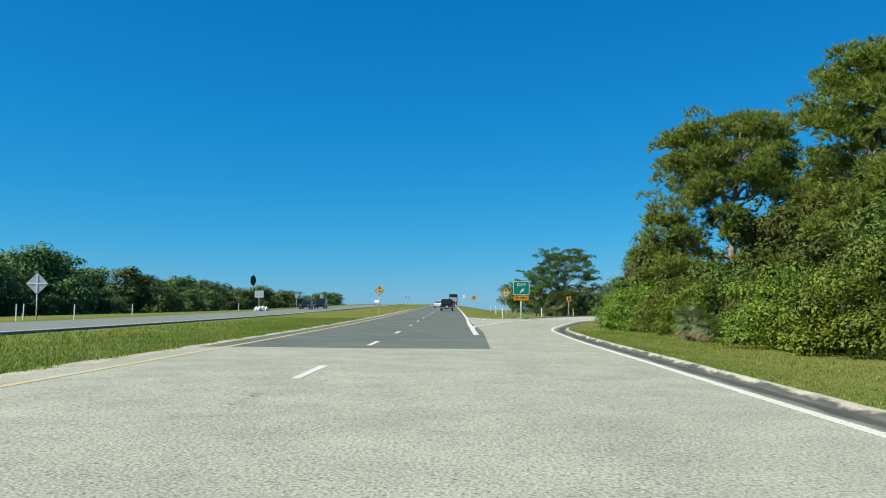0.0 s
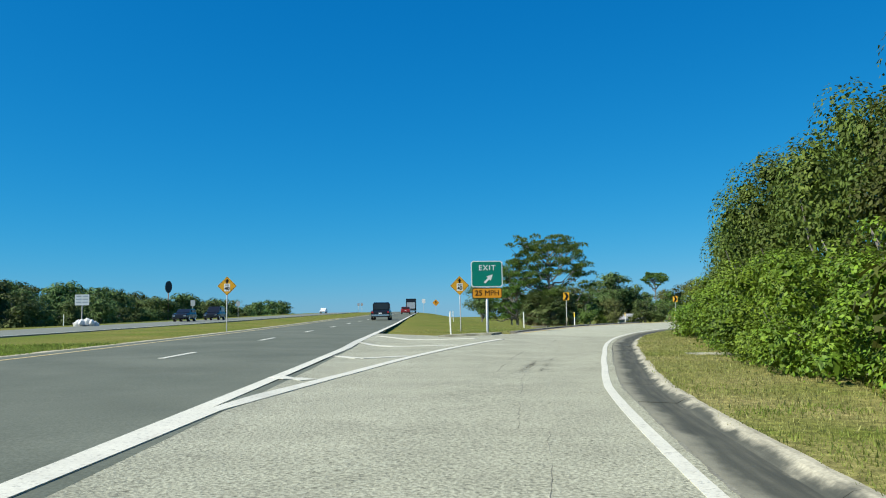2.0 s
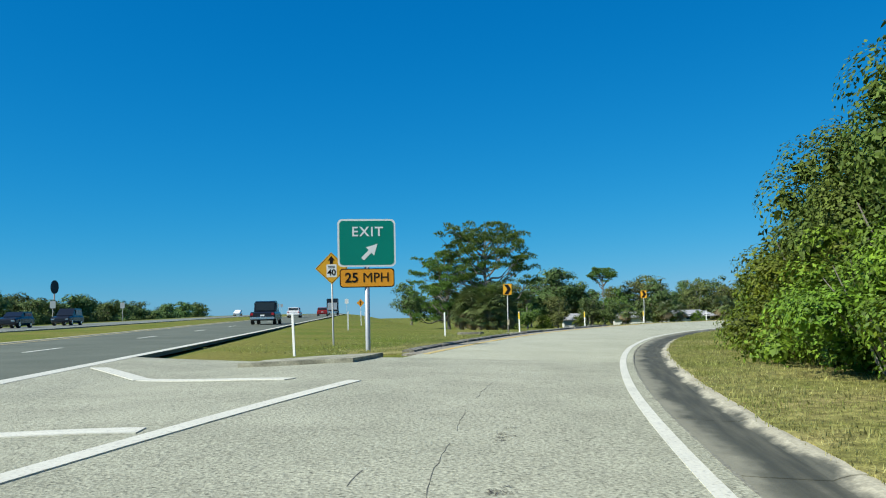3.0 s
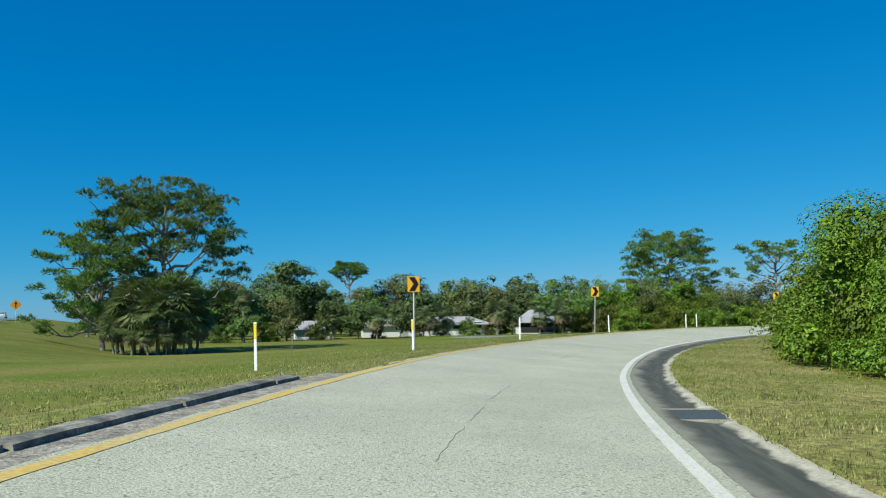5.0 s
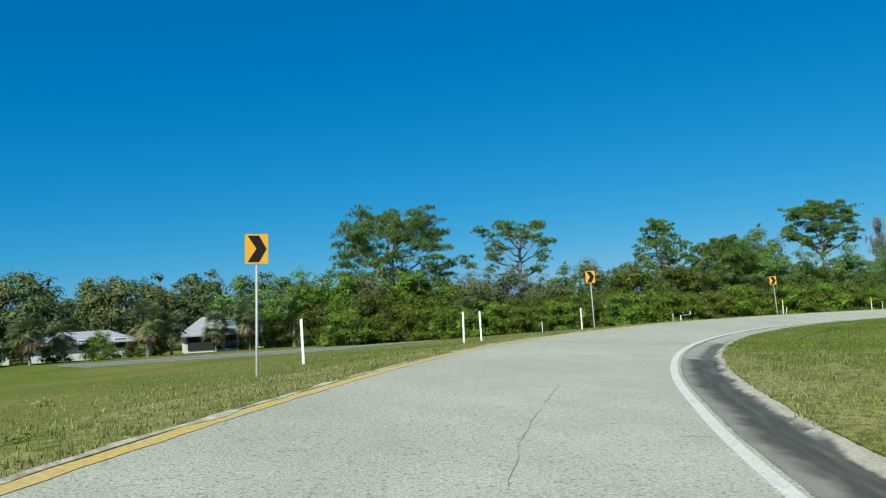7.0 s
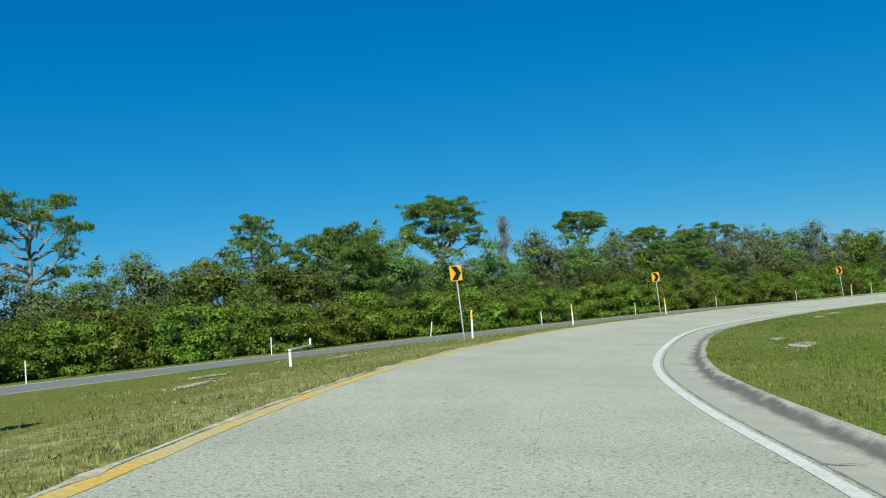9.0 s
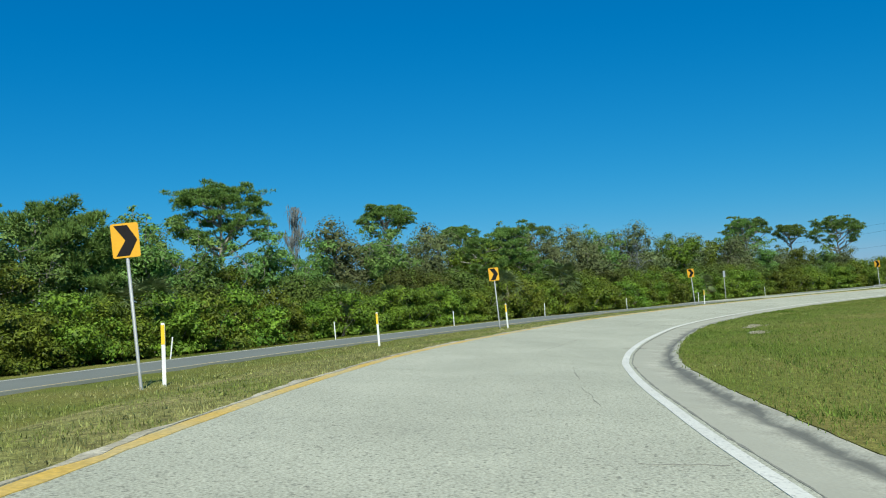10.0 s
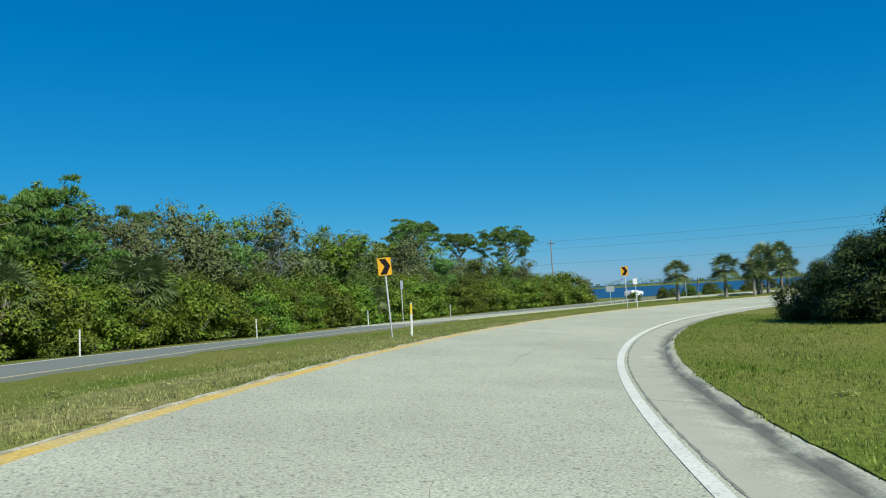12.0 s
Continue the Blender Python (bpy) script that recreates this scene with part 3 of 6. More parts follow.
def seam(points, width, label):
    """A thin wandering crack in the paving."""
    rows = []
    for i, (x, y) in enumerate(points):
        x2, y2 = points[min(i + 1, len(points) - 1)]
        x1, y1 = points[max(i - 1, 0)]
        d = math.hypot(x2 - x1, y2 - y1) or 1
        w = width * random.uniform(0.15, 1.0)
        nx, ny = (y2 - y1) / d * w / 2, -(x2 - x1) / d * w / 2
        rows.append([(x - nx, y - ny), (x + nx, y + ny)])
    sheet("pavement_crack", rows, TAR, 0.0335, 0.004, label, "crack")


def broken_seam(points, width, label):
    """A crack that closes and opens again along its way."""
    i = 0
    while i < len(points) - 2:
        n = random.randint(2, 6)
        if random.random() < 0.72:
            seam(points[i:i + n + 1], width, label)
        i += n


def wander(u0, u1, l0, l1, jitter):
    pts, off = [], 0.0
    for u in np.arange(u0, u1, 0.18):
        off = off * 0.95 + random.uniform(-jitter, jitter)
        pts.append(ramp(u, l0 + (l1 - l0) * (u - u0) / (u1 - u0) + off))
    return pts


for u0, u1, l0, l1 in ((58, 70, -2.3, -1.9), (74, 92, -1.8, -1.2), (66, 76, -3.2, -2.8), (92, 104, -1.5, -1.8), (107, 118, -2.0, -2.3), (100, 110, -2.4, -2.7), (150, 158, -2.3, -2.2), (166, 174, -2.1, -2.0), (184, 192, -2.0, -2.1), (212, 222, -2.3, -2.0), (226, 234, -1.8, -1.5),
                       (240, 248, -1.0, -1.3), (250, 257, -2.2, -2.0), (264, 272, -1.9, -2.0), (280, 290, -2.1, -2.3), (66, 84, -0.9, -0.7)):
    broken_seam(wander(u0, u1, l0, l1, 0.02), 0.009, "thin dark crack along the ramp paving")
for u in (77.5, 96.0, 115, 168, 186.5, 205, 219, 236.5, 252.0, 266.0, 283.0):
    l = random.uniform(-1.1, -0.3)
    seam([ramp(u + random.uniform(-0.05, 0.05), l + k * 0.08) for k in range(9)], 0.03, "short dark crack across the paving edge")

for u0, u1 in ((46, 86), (86, 126), (126, 168), (168, 206), (206, 242), (242, 280), (280, 330)):
    seam([ramp(q, joint_at(q) + 0.004 + 0.012 * noise.noise((q * 3.0, 7, 0))) for q in np.arange(u0, u1, 0.2)], 0.045, "dark crumbled joint between paving and gutter")

# gore markings: two bounding lines and the bars between them
def strip(points, width, material, label):
    fine = [points[0]]
    for a, b in zip(points, points[1:]):
        n = max(1, int(math.dist(a, b) / 0.3))
        fine += [(a[0] + (b[0] - a[0]) * i / n, a[1] + (b[1] - a[1]) * i / n) for i in range(1, n + 1)]
    rows, points = [], fine
    for i, (x, y) in enumerate(points):
        x2, y2 = points[min(i + 1, len(points) - 1)]
        x1, y1 = points[max(i - 1, 0)]
        d = math.hypot(x2 - x1, y2 - y1)
        nx, ny = (y2 - y1) / d * width / 2, -(x2 - x1) / d * width / 2
        rows.append([(x - nx, y - ny), (x + nx, y + ny)])
    sheet("gore_line", rows, material, 0.042, 0.012, label, "road line")


strip([(2.05 + (0.12 * (y - 53) + 0.0052 * (y - 53) ** 2 if y > 53 else 0.05 * (y - 53)), y) for y in np.arange(47, 78.5, 1.5)], 0.22, WHITE_LINE, "white line along the exit gore")
for a, b, c in (((1.95, 58.4), (2.3, 57.9), (2.55, 58.3)), ((2.4, 65.8), (3.02, 65.0), (4.25, 65.8)), ((2.5, 74.4), (3.8, 72.0), (5.9, 71.9)), ((2.85, 81.2), (4.25, 78.9), (6.9, 77.4))):
    strip([a, b], 0.34, WHITE_LINE, "white chevron bar in the gore")
    strip([b, c], 0.34, WHITE_LINE, "white chevron bar in the gore")


# ---- signs and posts ----
def plate(w, h, thick=0.004, radius=0.05, y=0.0, segs=5):
    """A rounded rectangular plate standing in the x-z plane, its face towards -y."""
    bm = bmesh.new()
    ring = []
    for cx, cz, a0 in ((w / 2 - radius, h / 2 - radius, 0), (-w / 2 + radius, h / 2 - radius, 90), (-w / 2 + radius, -h / 2 + radius, 180), (w / 2 - radius, -h / 2 + radius, 270)):
        for i in range(segs + 1):
            a = radians(a0 + 90 * i / segs)
            ring.append(bm.verts.new((cx + radius * math.cos(a), y, cz + radius * math.sin(a))))
    f = bm.faces.new(ring)
    r = bmesh.ops.extrude_face_region(bm, geom=[f])
    bmesh.ops.translate(bm, verts=[v for v in r["geom"] if isinstance(v, bmesh.types.BMVert)], vec=(0, thick, 0))
    return bm


def outline(points, y, thick=0.003):
    bm = bmesh.new()
    f = bm.faces.new([bm.verts.new((x, y, z)) for x, z in points])
    r = bmesh.ops.extrude_face_region(bm, geom=[f])
    bmesh.ops.translate(bm, verts=[v for v in r["geom"] if isinstance(v, bmesh.types.BMVert)], vec=(0, thick, 0))
    return bm


def shifted(bm, x, z):
    bmesh.ops.translate(bm, verts=bm.verts, vec=(x, 0, z))
    return bm


def lettering(name, text, size, x, y, z, material, parent, bold=0.0, apart=1.0):
    cu = bpy.data.curves.new(name, "FONT")
    cu.body, cu.size, cu.align_x, cu.align_y, cu.extrude, cu.offset = text, size, "CENTER", "CENTER", 0.002, bold
    cu.space_character = apart
    tmp = new(name, cu)
    dg = bpy.context.evaluated_depsgraph_get()
    me = bpy.data.meshes.new_from_object(tmp.evaluated_get(dg))
    bpy.data.objects.remove(tmp)
    me.materials.clear()
    me.materials.append(material)
    ob = new(name, me)
    ob.parent = parent
    ob.matrix_basis = pose(x, y, z, 90, 0, 0)
    return ob


def pole(parent, top, radius=0.03, material=STEEL, name="post", bottom=-0.25):
    y = radius + 0.008
    v, f = [], []
    tube(v, f, [(0, y, bottom), (0, y, top)], [radius, radius], 10)
    ob = link_mesh(name, v, f, material, parent)
    for p in ob.data.polygons:
        p.use_smooth = len(p.vertices) == 4
    return ob


def bolts(parent, spots):
    for x, z in spots:
        bm = bmesh.new()
        bmesh.ops.create_cone(bm, cap_ends=True, segments=8, radius1=0.011, radius2=0.011, depth=0.012, matrix=pose(x, -0.008, z, 90))
        part("bolt", bm, BLACK, parent)


def chevron_sign(m, height=2.28):
    w, h = 0.475, 0.62
    root = empty("chevron_sign", m, "yellow curve sign with a black chevron on a steel post", "road sign", "chevron signs round the ramp")
    pole(root, height + h * 0.9, 0.03)
    p = part("panel", shifted(plate(w, h, 0.004, 0.035), 0, height + h / 2), YELLOW, root)
    a, c = h / 2 - 0.035, height + h / 2
    part("chevron", outline([(-0.18, c + a), (0.05, c + a), (0.205, c), (0.05, c - a), (-0.18, c - a), (0.0, c)], -0.006), BLACK, p, "black chevron pointing right")
    part("backing", shifted(plate(w, h, 0.002, 0.035, 0.005), 0, c), GREY_BACK, p, "bare aluminium back")
    bolts(p, ((0, c + 0.2), (0, c - 0.2)))
    return root


def delineator(m, yellow):
    root = empty("delineator_post", m, "white plastic marker post with a yellow band" if yellow else "plain white plastic marker post", "marker post", "marker posts along the ramp")
    bm = bmesh.new()
    box(bm, -0.038, 0.038, -0.012, 0.012, -0.2, 1.14, 0.008)
    body = part("blade", bm, WHITE_POST, root)
    if yellow:
        bm = bmesh.new()
        box(bm, -0.036, 0.036, -0.0155, 0.0155, 0.74, 1.10, 0.002)
        part("reflector", bm, YELLOW_BAND, body, "yellow reflective band")
    return root


def facing(x, y, yaw, lean_x=0.0, lean_y=0.0, z=None):
    """A standing pose whose face looks back along the heading yaw."""
    return pose(x, y, ground_z(x, y) if z is None else z, lean_x, lean_y, yaw)


CHEVRONS = ((16.64, 111.0, 0.19, -14, 0.4), (32.08, 132.2, 0.21, -24, 0.2), (49.3, 146.2, 0.31, -34, 2.0), (75.3, 157.85, 0.22, -53, -1.0), (101.33, 161.12, -0.11, -72, -2.8), (127.25, 156.7, -0.6, -84, -2.2),
            (152.7, 143.95, -1.03, -101, -3.0), (174.9, 123.15, -1.31, -118, -1.0))
proto = None
for x, y, z, yaw, lean in CHEVRONS:
    m = facing(x, y, yaw, 0, lean, z)
    proto = copy_thing(proto, m) if proto else chevron_sign(m)
POSTS = ((12.3, 104.1, 0), (17.1, 110.0, 1), (24.1, 121.8, 1), (31.7, 131.3, 1), (40.7, 139.8, 0), (52.4, 149.3, 0), (62.3, 153.8, 0), (63.8, 154.4, 0), (76.1, 159.3, 0), (102.0, 161.0, 1), (115.8, 160.0, 1),
         (126.9, 156.3, 1), (152.5, 143.3, 1), (139.5, 168.1, 0), (151.0, 162.0, 0), (162.3, 155.4, 0), (174.9, 147.4, 0), (115.0, 179.0, 0), (128.0, 173.6, 0), (187.0, 138.5, 0), (200.0, 128.3, 0), (174.6, 122.58, 0), (6.3, 87.2, 0), (101.5, 184.6, 0))
ones = {}
for x, y, kind in POSTS:
    yaw = -math.degrees(math.pi / 2 - float(np.interp(on_ramp(x, y)[0][0], U, HEAD)))
    m = facing(x, y, yaw, 0, 11 if (x, y) == (128.0, 173.6) else random.uniform(-2.5, 2.0))
    ones[kind] = copy_thing(ones[kind], m) if kind in ones else delineator(m, kind)


def exit_sign(x, y):
    root = empty("exit_sign", facing(x, y, 4), "green exit sign over an orange speed plaque on one post", "road sign")
    pole(root, 3.9, 0.075, GREY_BACK)
    c = 3.2
    p = part("panel", shifted(plate(1.72, 1.42, 0.006, 0.14), 0, c), WHITE, root, "white-bordered exit panel")
    face = part("green_field", shifted(plate(1.61, 1.31, 0.003, 0.11, -0.004), 0, c), GREEN, p, "green field")
    lettering("exit_word", "EXIT", 0.40, 0.02, -0.008, c + 0.32, WHITE, p, 0.006, 1.18)
    r = 0.70710678
    arrow = [(-0.30, 0.055), (0.02, 0.055), (0.02, 0.17), (0.34, 0.0), (0.02, -0.17), (0.02, -0.055), (-0.30, -0.055)]
    part("arrow", outline([(0.08 + (a - b) * r, c - 0.27 + (a + b) * r) for a, b in arrow], -0.008), WHITE, p, "white arrow pointing up to the right")
    q = part("plaque", shifted(plate(1.62, 0.56, 0.005, 0.10), 0, 2.16), BLACK, root, "advisory speed plaque")
    part("orange_field", shifted(plate(1.56, 0.50, 0.003, 0.08, -0.004), 0, 2.16), ORANGE, q, "orange field")
    lettering("speed_number", "25", 0.40, -0.46, -0.008, 2.16, BLACK, q, 0.008)
    lettering("speed_unit", "MPH", 0.40, 0.26, -0.008, 2.16, BLACK, q, 0.0)


exit_sign(8.35, 88.6)


def speed_diamond(x, y, lean):
    root = empty("speed_ahead_sign", facing(x, y, 1, 0, lean), "yellow diamond reduced speed sign with a white 40 panel", "road sign", "speed ahead signs")
    pole(root, 3.1, 0.032)
    d, c = 0.58, 2.74
    p = part("panel", outline([(0, c + d), (-d, c), (0, c - d), (d, c)], 0.0, 0.004), YELLOW, root)
    part("border", outline([(0, c + d - 0.03), (-d + 0.03, c), (0, c - d + 0.03), (d - 0.03, c)], -0.003, 0.002), BLACK, p, "thin black border")
    part("yellow_field", outline([(0, c + d - 0.05), (-d + 0.05, c), (0, c - d + 0.05), (d - 0.05, c)], -0.006, 0.002), YELLOW, p)
    part("speed_panel", shifted(plate(0.36, 0.46, 0.002, 0.02, -0.009), 0, c - 0.09), WHITE, p, "white speed limit panel")
    bm = bmesh.new()
    box(bm, -0.12, 0.12, -0.013, -0.010, c + 0.06, c + 0.085)
    part("word_bar", bm, BLACK, p, "small illegible words as bars")
    bm = bmesh.new()
    box(bm, -0.12, 0.12, -0.013, -0.010, c + 0.005, c + 0.03)
    part("word_bar", bm, BLACK, p, "small illegible words as bars")
    lettering("speed_number", "40", 0.30, 0, -0.012, c - 0.16, BLACK, p, 0.008)
    part("arrow", outline([(0, c + 0.45), (-0.13, c + 0.28), (-0.06, c + 0.28), (-0.06, c + 0.16), (0.06, c + 0.16), (0.06, c + 0.28), (0.13, c + 0.28)], -0.009, 0.002), BLACK, p, "black arrow pointing up")


speed_diamond(-6.94, 94.75, 0.5)
speed_diamond(7.21, 94.2, -0.8)


# ---- plants ----
def unit(rng, n):
    v = rng.normal(size=(n, 3))
    return v / np.linalg.norm(v, axis=1)[:, None]


def leaf_quads(rng, centers, radii, n, size, up=0.3, inner=0.55, aspect=0.55):
    """Corners of n pointed leaves on and in the clumps given by centers and radii."""
    w = (radii[:, 0] * radii[:, 2]) ** 1.0
    pick = rng.choice(len(centers), n, p=w / w.sum())
    d = unit(rng, n)
    r = inner + (1 - inner) * rng.random(n) ** 0.6
    p = centers[pick] + d * radii[pick] * r[:, None]
    nrm = d * 0.7 + unit(rng, n) * 0.8 + np.array([0, 0, up])
    nrm /= np.linalg.norm(nrm, axis=1)[:, None]
    a = np.cross(nrm, unit(rng, n))
    a /= np.linalg.norm(a, axis=1)[:, None] + 1e-9
    b = np.cross(nrm, a)
    s = (size * rng.uniform(0.6, 1.3, n))[:, None]
    return np.stack([p + b * s * aspect, p + a * s * 1.4, p - b * s * aspect], 1)


def leaves(rng, centers, radii, n, size, up=0.35, inner=0.72, aspect=0.34, toss=0.5, fill=0.08, corners=3):
    """Corners of n lens-shaped leaves on the outer skin of boughs, which turn their faces outwards, over a coarser fill within."""
    w = radii[:, 0] * radii[:, 2]
    fill_n = int(n * fill)
    pick = rng.choice(len(centers), n + fill_n, p=w / w.sum())
    d = unit(rng, n + fill_n)
    low = d[:, 2] < -0.25
    d[low, 2] *= np.where(rng.random(low.sum()) < 0.7, -1, 1)
    r = inner + (1.08 - inner) * rng.random(n + fill_n) ** 0.7
    r[n:] = 0.5 * rng.random(fill_n)
    p = centers[pick] + d * radii[pick] * r[:, None]
    nrm = d + unit(rng, n + fill_n) * toss + np.array([0, 0, up])
    nrm /= np.linalg.norm(nrm, axis=1)[:, None]
    a = np.cross(nrm, unit(rng, n + fill_n))
    a /= np.linalg.norm(a, axis=1)[:, None] + 1e-9
    b = np.cross(nrm, a)
    s = size * rng.uniform(0.6, 1.3, n + fill_n)
    s[n:] *= 2.6
    s = s[:, None]
    if corners == 3:
        return np.stack([p - a * s * 0.9 + b * s * aspect * 1.5, p - a * s * 0.9 - b * s * aspect * 1.5, p + a * s], 1)
    return np.stack([p - a * s * 0.9, p + b * s * aspect * 1.5 - nrm * s * 0.12, p + a * s, p - b * s * aspect * 1.5 - nrm * s * 0.12], 1)


def needle_tufts(rng, centers, radii, n, size, blades=5, thick=0.13):
    """Corners of n tufts of thin needle bunches on the clumps."""
    w = radii[:, 0] * radii[:, 1]
    pick = rng.choice(len(centers), n, p=w / w.sum())
    d = unit(rng, n)
    d[:, 2] = np.where(d[:, 2] < -0.35, -d[:, 2], d[:, 2])
    p = centers[pick] + d * radii[pick] * (0.45 + 0.55 * rng.random(n) ** 0.5)[:, None]
    out = []
    for _ in range(blades):
        v = d * 0.9 + unit(rng, n) * 0.75 + np.array([0, 0, 0.4])
        v /= np.linalg.norm(v, axis=1)[:, None]
        side = np.cross(v, unit(rng, n))
        side /= np.linalg.norm(side, axis=1)[:, None] + 1e-9
        ln = (size * rng.uniform(0.7, 1.3, n))[:, None]
        out.append(np.stack([p - side * ln * thick, p + side * ln * thick, p + v * ln], 1))
    return np.concatenate(out)


def bent(rng, a, b, n, sag, wob):
    a, b = np.array(a, float), np.array(b, float)
    out = []
    for i in range(n + 1):
        k = i / n
        q = a + (b - a) * k + rng.normal(size=3) * wob * math.sin(math.pi * k) + np.array([0, 0, sag * 4 * k * (1 - k)])
        out.append(tuple(q))
    return out


def pine_tree(m, h, spread, bare, tufts, seed, label, cap=0.5, mat=None, lean=0.0, size=0.34, tight=0):
    """A slash pine: tall trunk, crooked limbs, flat needle pads with sky between them."""
    rng = np.random.default_rng(seed)
    root = empty("pine_tree", m, label, "tree")
    v, f = [], []
    top = np.array([lean * h, rng.normal() * 0.03 * h, h * 0.93])
    trunk = bent(rng, (0, 0, -0.3), top, 8, 0, 0.012 * h)
    tube(v, f, trunk, [h * 0.024 * (1 - 0.82 * i / 8) for i in range(9)], 8)
    T = np.array(trunk)
    cs, rs = [], []
    n = int(8 + h * (2.0 if tight else 0.9))
    for i in range(n):
        k = bare + (1 - bare) * (i + 0.5) / n
        at = np.array([np.interp(k, np.linspace(0, 1, 9), T[:, c]) for c in range(3)])
        ang = i * 2.4 + rng.uniform(-0.5, 0.5)
        shape = math.sin(math.pi * min(1, (k - bare) / (1 - bare) * (1 - cap) + cap * 0.85)) ** 0.7
        reach = spread * shape * rng.uniform(0.6, 1.1) + 0.3
        if tight:
            reach = spread * math.sqrt(max(0.05, 1 - (2 * (k - bare) / (1 - bare) - 1.0) ** 2 / 1.25)) * rng.uniform(0.55, 0.95)
        end = at + np.array([math.cos(ang) * reach, math.sin(ang) * reach, reach * rng.uniform(0.1, 0.45)])
        limb = bent(rng, at, end, 5, -0.05 * reach, 0.05 * reach)
        tube(v, f, limb, [h * 0.0085 * (1 - 0.75 * j / 5) * (1.15 - 0.5 * k) for j in range(6)], 5)
        for q in range(3 + int(reach)):
            base = np.array(limb[rng.integers(2, 6)])
            tip = base + np.array([rng.normal() * 0.24 * reach, rng.normal() * 0.24 * reach, rng.uniform(0.0, 0.28) * reach])
            tube(v, f, bent(rng, base, tip, 2, 0, 0.03), [h * 0.0032, h * 0.0024, h * 0.0012], 4)
            cs.append(tip), rs.append(np.array([1, 1, 0.55]) * rng.uniform(0.055, 0.10) * spread * 1.75)
    cs.append(top), rs.append(np.array([0.14, 0.14, 0.1]) * spread * 1.6)
    t = link_mesh("trunk", v, f, BARK, root, "crooked grey-brown trunk and limbs")
    polys("crown", needle_tufts(rng, np.array(cs), np.array(rs), tufts, size), 3, mat or PINE, root, "dark green needle pads")
    return root


def umbrella_pine(m, h, spread, fork, tufts, seed, label, dome=0.3, size=0.36, limbs=10, pad=0.17, mat=None, blades=6, thick=0.085, twigs=4, flat=0.46, caps=0, cap_low=78):
    """An old pine: a bare trunk whose crooked limbs reach up into a dome of needle pads; caps more pads close its top down to the angle cap_low."""
    rng = np.random.default_rng(seed)
    root = empty("pine_tree", m, label, "tree")
    v, f, cs, rs = [], [], [], []
    top = np.array([rng.normal() * 0.05 * spread, rng.normal() * 0.05 * spread, h * 0.93])
    trunk = bent(rng, (0, 0, -0.4), top, 10, 0, 0.014 * h)
    tube(v, f, trunk, [h * 0.021 * (1 - 0.85 * i / 10) for i in range(11)], 8)
    T = np.array(trunk)
    tall = h * dome
    for i in range(limbs):
        phi = math.radians(97 - 84 * (i / max(1, limbs - 1)) ** 0.85 + rng.uniform(-5, 5))
        a = i * 2.4 + rng.uniform(-0.45, 0.45)
        r = spread * abs(math.sin(phi)) ** 0.6 * rng.uniform(0.62, 0.97)
        end = np.array([math.cos(a) * r, math.sin(a) * r, h - tall + tall * math.cos(phi) * rng.uniform(0.8, 0.95)])
        k = float(np.clip((end[2] - 0.42 * r - 0.03 * h) / h, fork * rng.uniform(0.9, 1.15), 0.9))
        at = np.array([np.interp(k, np.linspace(0, 1, 11), T[:, c]) for c in range(3)])
        limb = bent(rng, at, end, 6, -0.05 * r, 0.045 * spread)
        tube(v, f, limb, [h * 0.011 * (1 - 0.8 * j / 6) * (1.2 - 0.5 * i / limbs) for j in range(7)], 5)
        spots = [(np.array(limb[6]), 1.0)]
        for q in range(twigs):
            base = np.array(limb[rng.integers(3, 7)])
            b = math.atan2(base[1], base[0]) + rng.normal() * 0.8
            ln = spread * rng.uniform(0.1, 0.26)
            tip = base + np.array([math.cos(b) * ln, math.sin(b) * ln, ln * rng.uniform(0.15, 0.85)])
            tube(v, f, bent(rng, base, tip, 3, -0.05 * ln, 0.06 * ln), [h * 0.0045, h * 0.0034, h * 0.0024, h * 0.001], 4)
            spots.append((tip, 0.85))
        for spot, scale in spots:
            for g in range(3):
                off = rng.normal(size=3) * np.array([0.45, 0.45, 0.1]) * pad * spread
                cs.append(spot + off), rs.append(np.array([1, 1, flat]) * pad * spread * scale * rng.uniform(0.45, 0.85))
    cs.append(top), rs.append(np.array([1, 1, 0.5]) * pad * spread)
    for i in range(caps):
        phi = math.acos(1 - (1 - math.cos(math.radians(cap_low))) * (i + 0.5) / caps) + rng.normal() * 0.06
        a = i * 2.39996 + rng.normal() * 0.12
        r = spread * abs(math.sin(phi)) ** 0.75 * rng.uniform(0.78, 0.98)
        cs.append(np.array([math.cos(a) * r, math.sin(a) * r, h - tall + tall * math.cos(phi) * rng.uniform(0.86, 0.99)]))
        rs.append(np.array([1, 1, flat]) * pad * spread * rng.uniform(0.75, 1.15))
    link_mesh("trunk", v, f, BARK, root, "bare grey-brown trunk and crooked limbs")
    polys("crown", needle_tufts(rng, np.array(cs), np.array(rs), tufts, size, blades, thick), 3, mat or PINE, root, "dark green needle pads")
    return root


